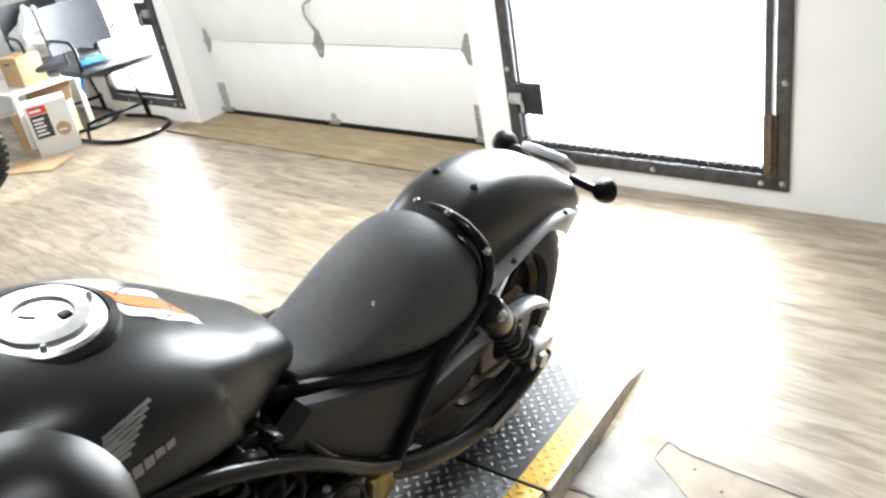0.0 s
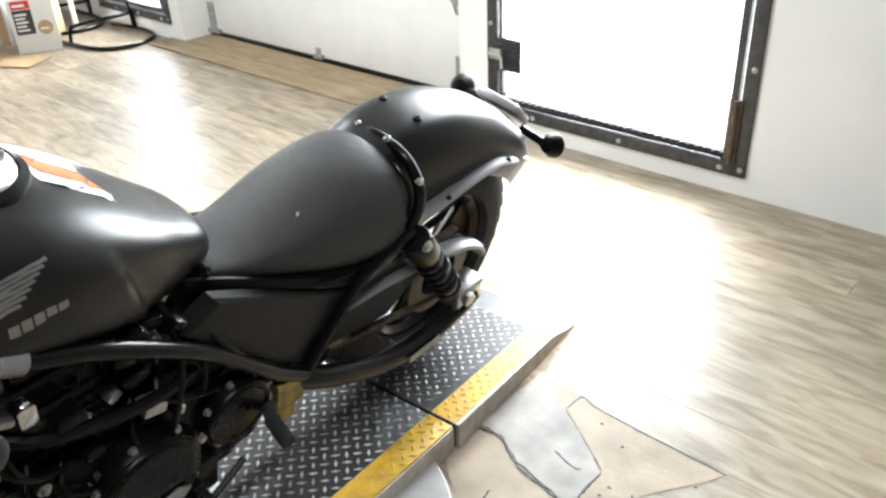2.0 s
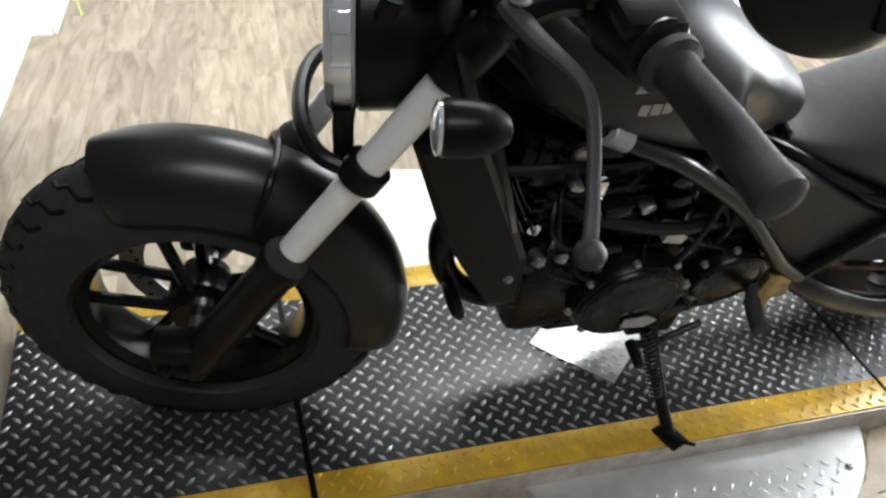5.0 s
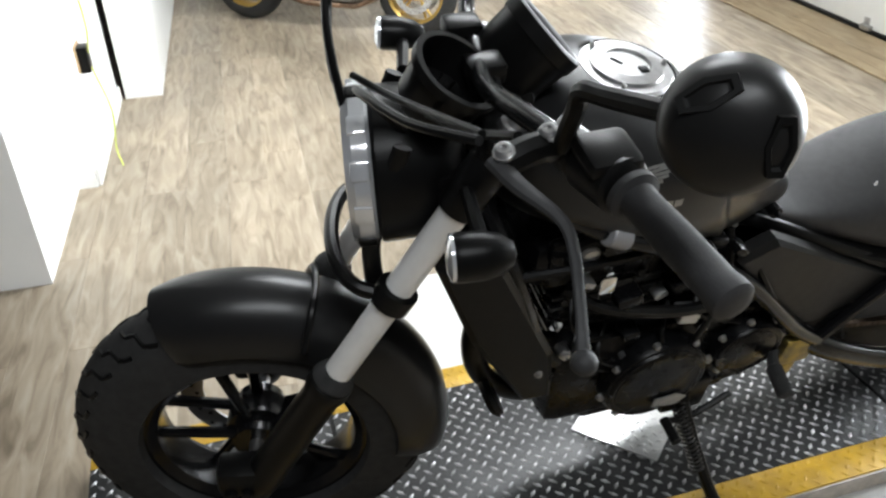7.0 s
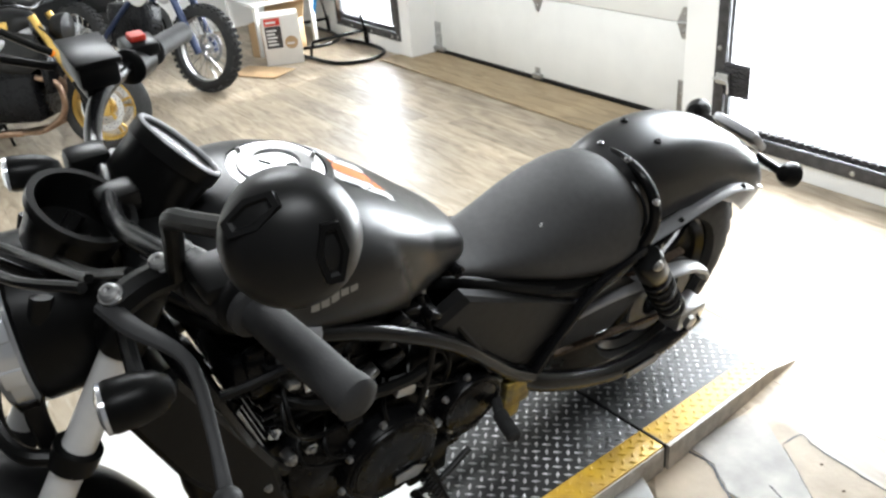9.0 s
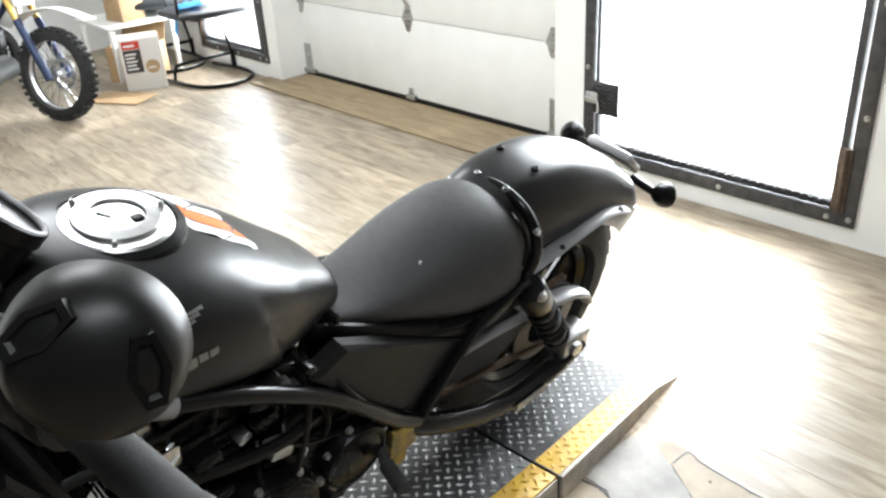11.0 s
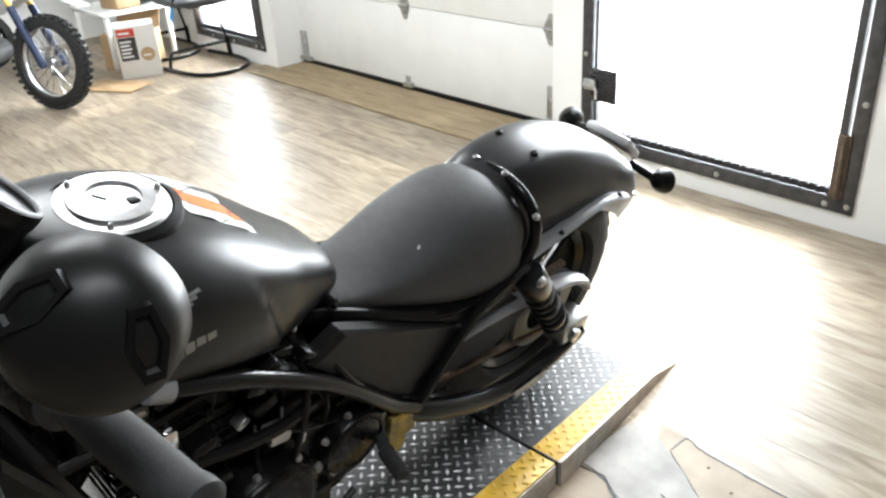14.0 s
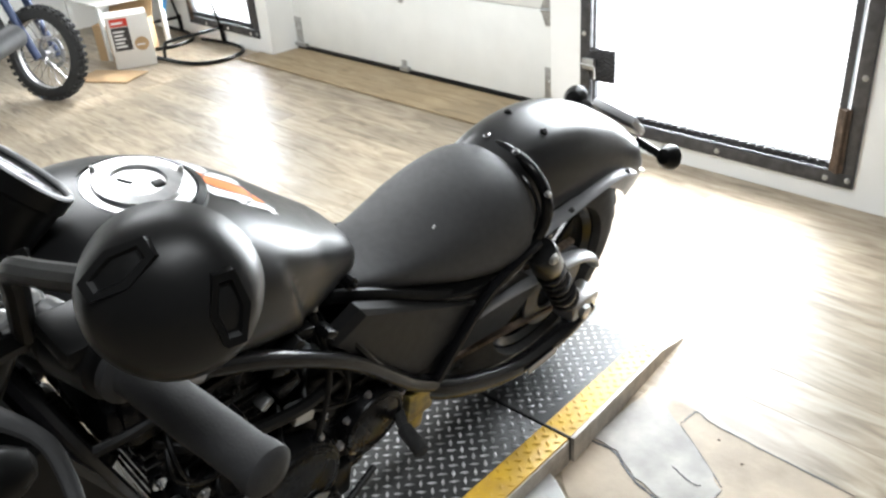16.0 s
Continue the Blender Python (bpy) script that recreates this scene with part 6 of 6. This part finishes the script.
naked_bike("street_motorcycle", pose(-3.81, 1.13, 0) @ pose(0, 0, 0, 0, 0, 143) @ pose(0, 0, 0, 0, 5, 0) @ Matrix.Scale(0.77, 4), "parked naked street motorcycle with gold wheels and bronzed pipes", M_GOLD, M_SATIN2, M_GOLD, M_GOLD, M_BRONZE, M_TAIL)
naked_bike("black_motorcycle", pose(-4.75, 0.62, 0) @ pose(0, 0, 0, 0, 0, 128) @ pose(0, 0, 0, 0, 5, 0) @ Matrix.Scale(0.66, 4), "parked black motorcycle with a silver silencer beside the wall", M_FRAME, M_SATIN, M_GREYP, M_CHROME, M_CHROME, M_FRAME)
naked_bike("black_motorcycle", pose(-5.9, 1.95, 0) @ pose(0, 0, 0, 0, 0, 175) @ pose(0, 0, 0, 0, 5, 0) @ Matrix.Scale(0.66, 4), "parked black motorcycle behind the dirt bike", M_FRAME, M_SATIN, M_RED, M_CHROME, M_CHROME, M_FRAME)


# ---- corner clutter ----
def carton():
    t = thing("vacuum_carton", pose(-4.74, 2.56, 0.0, 0, 0, 68), "printed white carton with a red band, standing on the floor", "carton")
    part("body", box(-0.13, 0.13, 0, 0.2, 0, 0.34, 0.003), M_CARDW, t)
    part("red_band", box(-0.11, 0.0, -0.002, 0.0, 0.275, 0.325), M_RED, t, "red printed band")
    part("dark_panel", box(-0.11, 0.0, -0.002, 0.0, 0.12, 0.27), M_DKPRINT, t, "dark printed panel")
    part("picture", lathe([(0.045, -0.002), (0.045, 0.0), (0.001, 0.0)], frame_to((0.06, -0.001, 0.15), (0.06, -1, 0.15)), 24), M_CARD, t, "printed picture of a canister")
    for k in range(5):
        part("print_bar", box(-0.1, -0.03 - 0.012 * (k % 2), -0.003, -0.002, 0.14 + k * 0.024, 0.152 + k * 0.024), M_STICKW, t)
    part("print_bar", box(0.03, 0.08, -0.004, -0.003, 0.14, 0.15), M_STICKW, t)
    part("title_bar", box(-0.1, -0.03, -0.003, -0.002, 0.29, 0.305), M_STICKW, t)


carton()


def cardboard_box():
    t = thing("cardboard_box", pose(-5.1, 2.68, 0, 0, 0, 40), "open brown cardboard box behind the white carton", "box")
    part("body", join(box(-0.16, 0.16, -0.13, 0.13, 0, 0.01), box(-0.16, -0.153, -0.13, 0.13, 0, 0.24), box(0.153, 0.16, -0.13, 0.13, 0, 0.24), box(-0.16, 0.16, -0.13, -0.123, 0, 0.24), box(-0.16, 0.16, 0.123, 0.13, 0, 0.24)), M_CARD, t)
    part("flap", box(-0.16, 0.16, 0, 0.006, 0, 0.12, m=pose(0, 0.13, 0.24, -25, 0, 0)), M_CARD, t)


cardboard_box()
tagged(part("flat_card", box(-0.2, 0.2, -0.12, 0.12, 0.0, 0.008, 0.002, m=pose(-4.67, 2.34, 0.002, 0, 0, 30)), M_CARD), "flat brown card lying on the floor", "cardboard")


def side_table():
    t = thing("side_table", pose(-5.35, 2.75, 0), "small white table holding a cardboard box", "table")
    part("tabletop", box(-0.3, 0.3, -0.25, 0.25, 0.36, 0.38, 0.004), M_DOORW, t)
    for x in (-0.27, 0.27):
        for y in (-0.22, 0.22):
            part("leg", box(x - 0.015, x + 0.015, y - 0.015, y + 0.015, 0, 0.36, 0.002), M_DOORW, t)
    b = thing("cardboard_box", pose(-5.25, 2.72, 0.38, 0, 0, 10), "small brown closed cardboard box on the table", "box")
    part("body", box(-0.1, 0.1, -0.09, 0.09, 0, 0.2, 0.003), M_CARD, b)
    part("label_bar", box(-0.04, 0.02, -0.092, -0.09, 0.15, 0.165), M_DKPRINT, b)


side_table()


def plastic_bag():
    rnd = random.Random(3)
    bm = bmesh.new()
    bmesh.ops.create_icosphere(bm, subdivisions=4, radius=1)
    for v in bm.verts:
        n1 = noise.noise(v.co * 2.3) * 0.28 + noise.noise(v.co * 6) * 0.14
        v.co = Vector((v.co.x * 0.2, v.co.y * 0.16, v.co.z * 0.17)) * (1 + n1)
        v.co.z = max(v.co.z, -0.13)
        if v.co.z > 0.08:
            v.co.x *= 0.6
            v.co.y *= 0.6
            v.co.z += 0.05 * abs(math.sin(9 * v.co.x + 4))
    t = thing("plastic_bag", pose(-5.5, 3.0, 0.615), "crumpled white plastic bag lying on a black chair", "plastic bag")
    part("bag", bm, M_BAG, t, angle=60)


plastic_bag()


def office_chair(at, label):
    t = thing("cantilever_chair", at, label, "chair", "chairs by the grille door")
    part("floor_loop", tube([(-0.34, -0.29, 0.013), (-0.1, -0.262, 0.013), (0.12, -0.235, 0.013), (0.27, -0.17, 0.013), (0.325, -0.03, 0.013), (0.28, 0.12, 0.013), (0.17, 0.2, 0.013), (-0.05, 0.22, 0.013), (-0.34, 0.18, 0.013)], 0.0135, n=10, steps=6), M_FRAME, t, "black steel floor loop open to the back")
    part("cross_bar", tube([(-0.07, -0.255, 0.02), (-0.065, -0.24, 0.1), (-0.065, -0.18, 0.12), (-0.08, 0.2, 0.12)], 0.012, n=10), M_FRAME, t)
    part("post", join(tube([(-0.085, 0.215, 0.02), (-0.088, 0.21, 0.14)], 0.018, n=10), tube([(-0.088, 0.21, 0.1), (-0.085, 0.17, 0.3), (-0.08, 0.12, 0.43)], 0.009, n=10)), M_FRAME, t, "slim black upright")
    part("seat", loft(spline_sections([(-0.24, 0.46, 0.17, 0.02, 0.02, 3), (-0.16, 0.46, 0.2, 0.035, 0.035, 3), (0.08, 0.455, 0.21, 0.035, 0.035, 3), (0.24, 0.45, 0.19, 0.03, 0.03, 3), (0.27, 0.45, 0.15, 0.012, 0.012, 3)], 4), 28), M_CHAIR, t)
    part("seat_pan", box(-0.15, 0.1, -0.12, 0.16, 0.408, 0.425, 0.006), M_BLACK, t)
    for y in (-0.23, 0.27):
        part("arm_hoop", tube([(0.1, y * 0.8, 0.43), (0.12, y, 0.46), (0.12, y, 0.6), (0.06, y, 0.66), (-0.2, y, 0.66), (-0.26, y * 0.9, 0.62)], 0.011, n=10), M_FRAME, t, "black tube arm")
    bm = bmesh.new()
    cols = []
    for i in range(13):
        u = -1 + 2 * i / 12
        x = -0.265 + 0.035 * (u * u)
        cols.append([Vector((x, u * 0.22, 0.56)), Vector((x - 0.03, u * 0.22, 0.86)), Vector((x - 0.055, u * 0.22, 0.86)), Vector((x - 0.025, u * 0.22, 0.56))])
    rings(bm, cols)
    part("backrest", bm, M_CHAIR, t)
    for y in (-0.12, 0.12):
        part("back_stay", tube([(-0.2, y, 0.42), (-0.27, y, 0.47), (-0.285, y, 0.7)], 0.009, n=8), M_FRAME, t)
    return t


office_chair(pose(-4.64, 3.0, 0), "black vinyl cantilever chair with a blue towel, by the grille door")
office_chair(pose(-5.3, 3.0, 0, 0, 0, -8), "second black vinyl cantilever chair beside the first")


def towel():
    bm = bmesh.new()
    g = []
    for i in range(13):
        row = []
        for j in range(9):
            u, v = i / 12, j / 8
            x, y = -0.12 + 0.24 * u, -0.1 + 0.2 * v
            z = 0.012 + 0.018 * noise.noise(Vector((u * 5, v * 5, 1))) + 0.012
            if u < 0.35:
                z -= (0.35 - u) * 0.5
                x += (0.35 - u) * 0.12
            row.append(bm.verts.new((x, y, z)))
        g.append(row)
    for i in range(12):
        for j in range(8):
            bm.faces.new((g[i][j], g[i + 1][j], g[i + 1][j + 1], g[i][j + 1]))
    bmesh.ops.solidify(bm, geom=bm.faces[:], thickness=0.003)
    tagged(part("shop_towel", bm, M_BLUECLOTH, None, m=pose(-4.62, 2.86, 0.49, 0, 0, 70)), "bright blue shop towel draped over the chair seat", "towel")


towel()
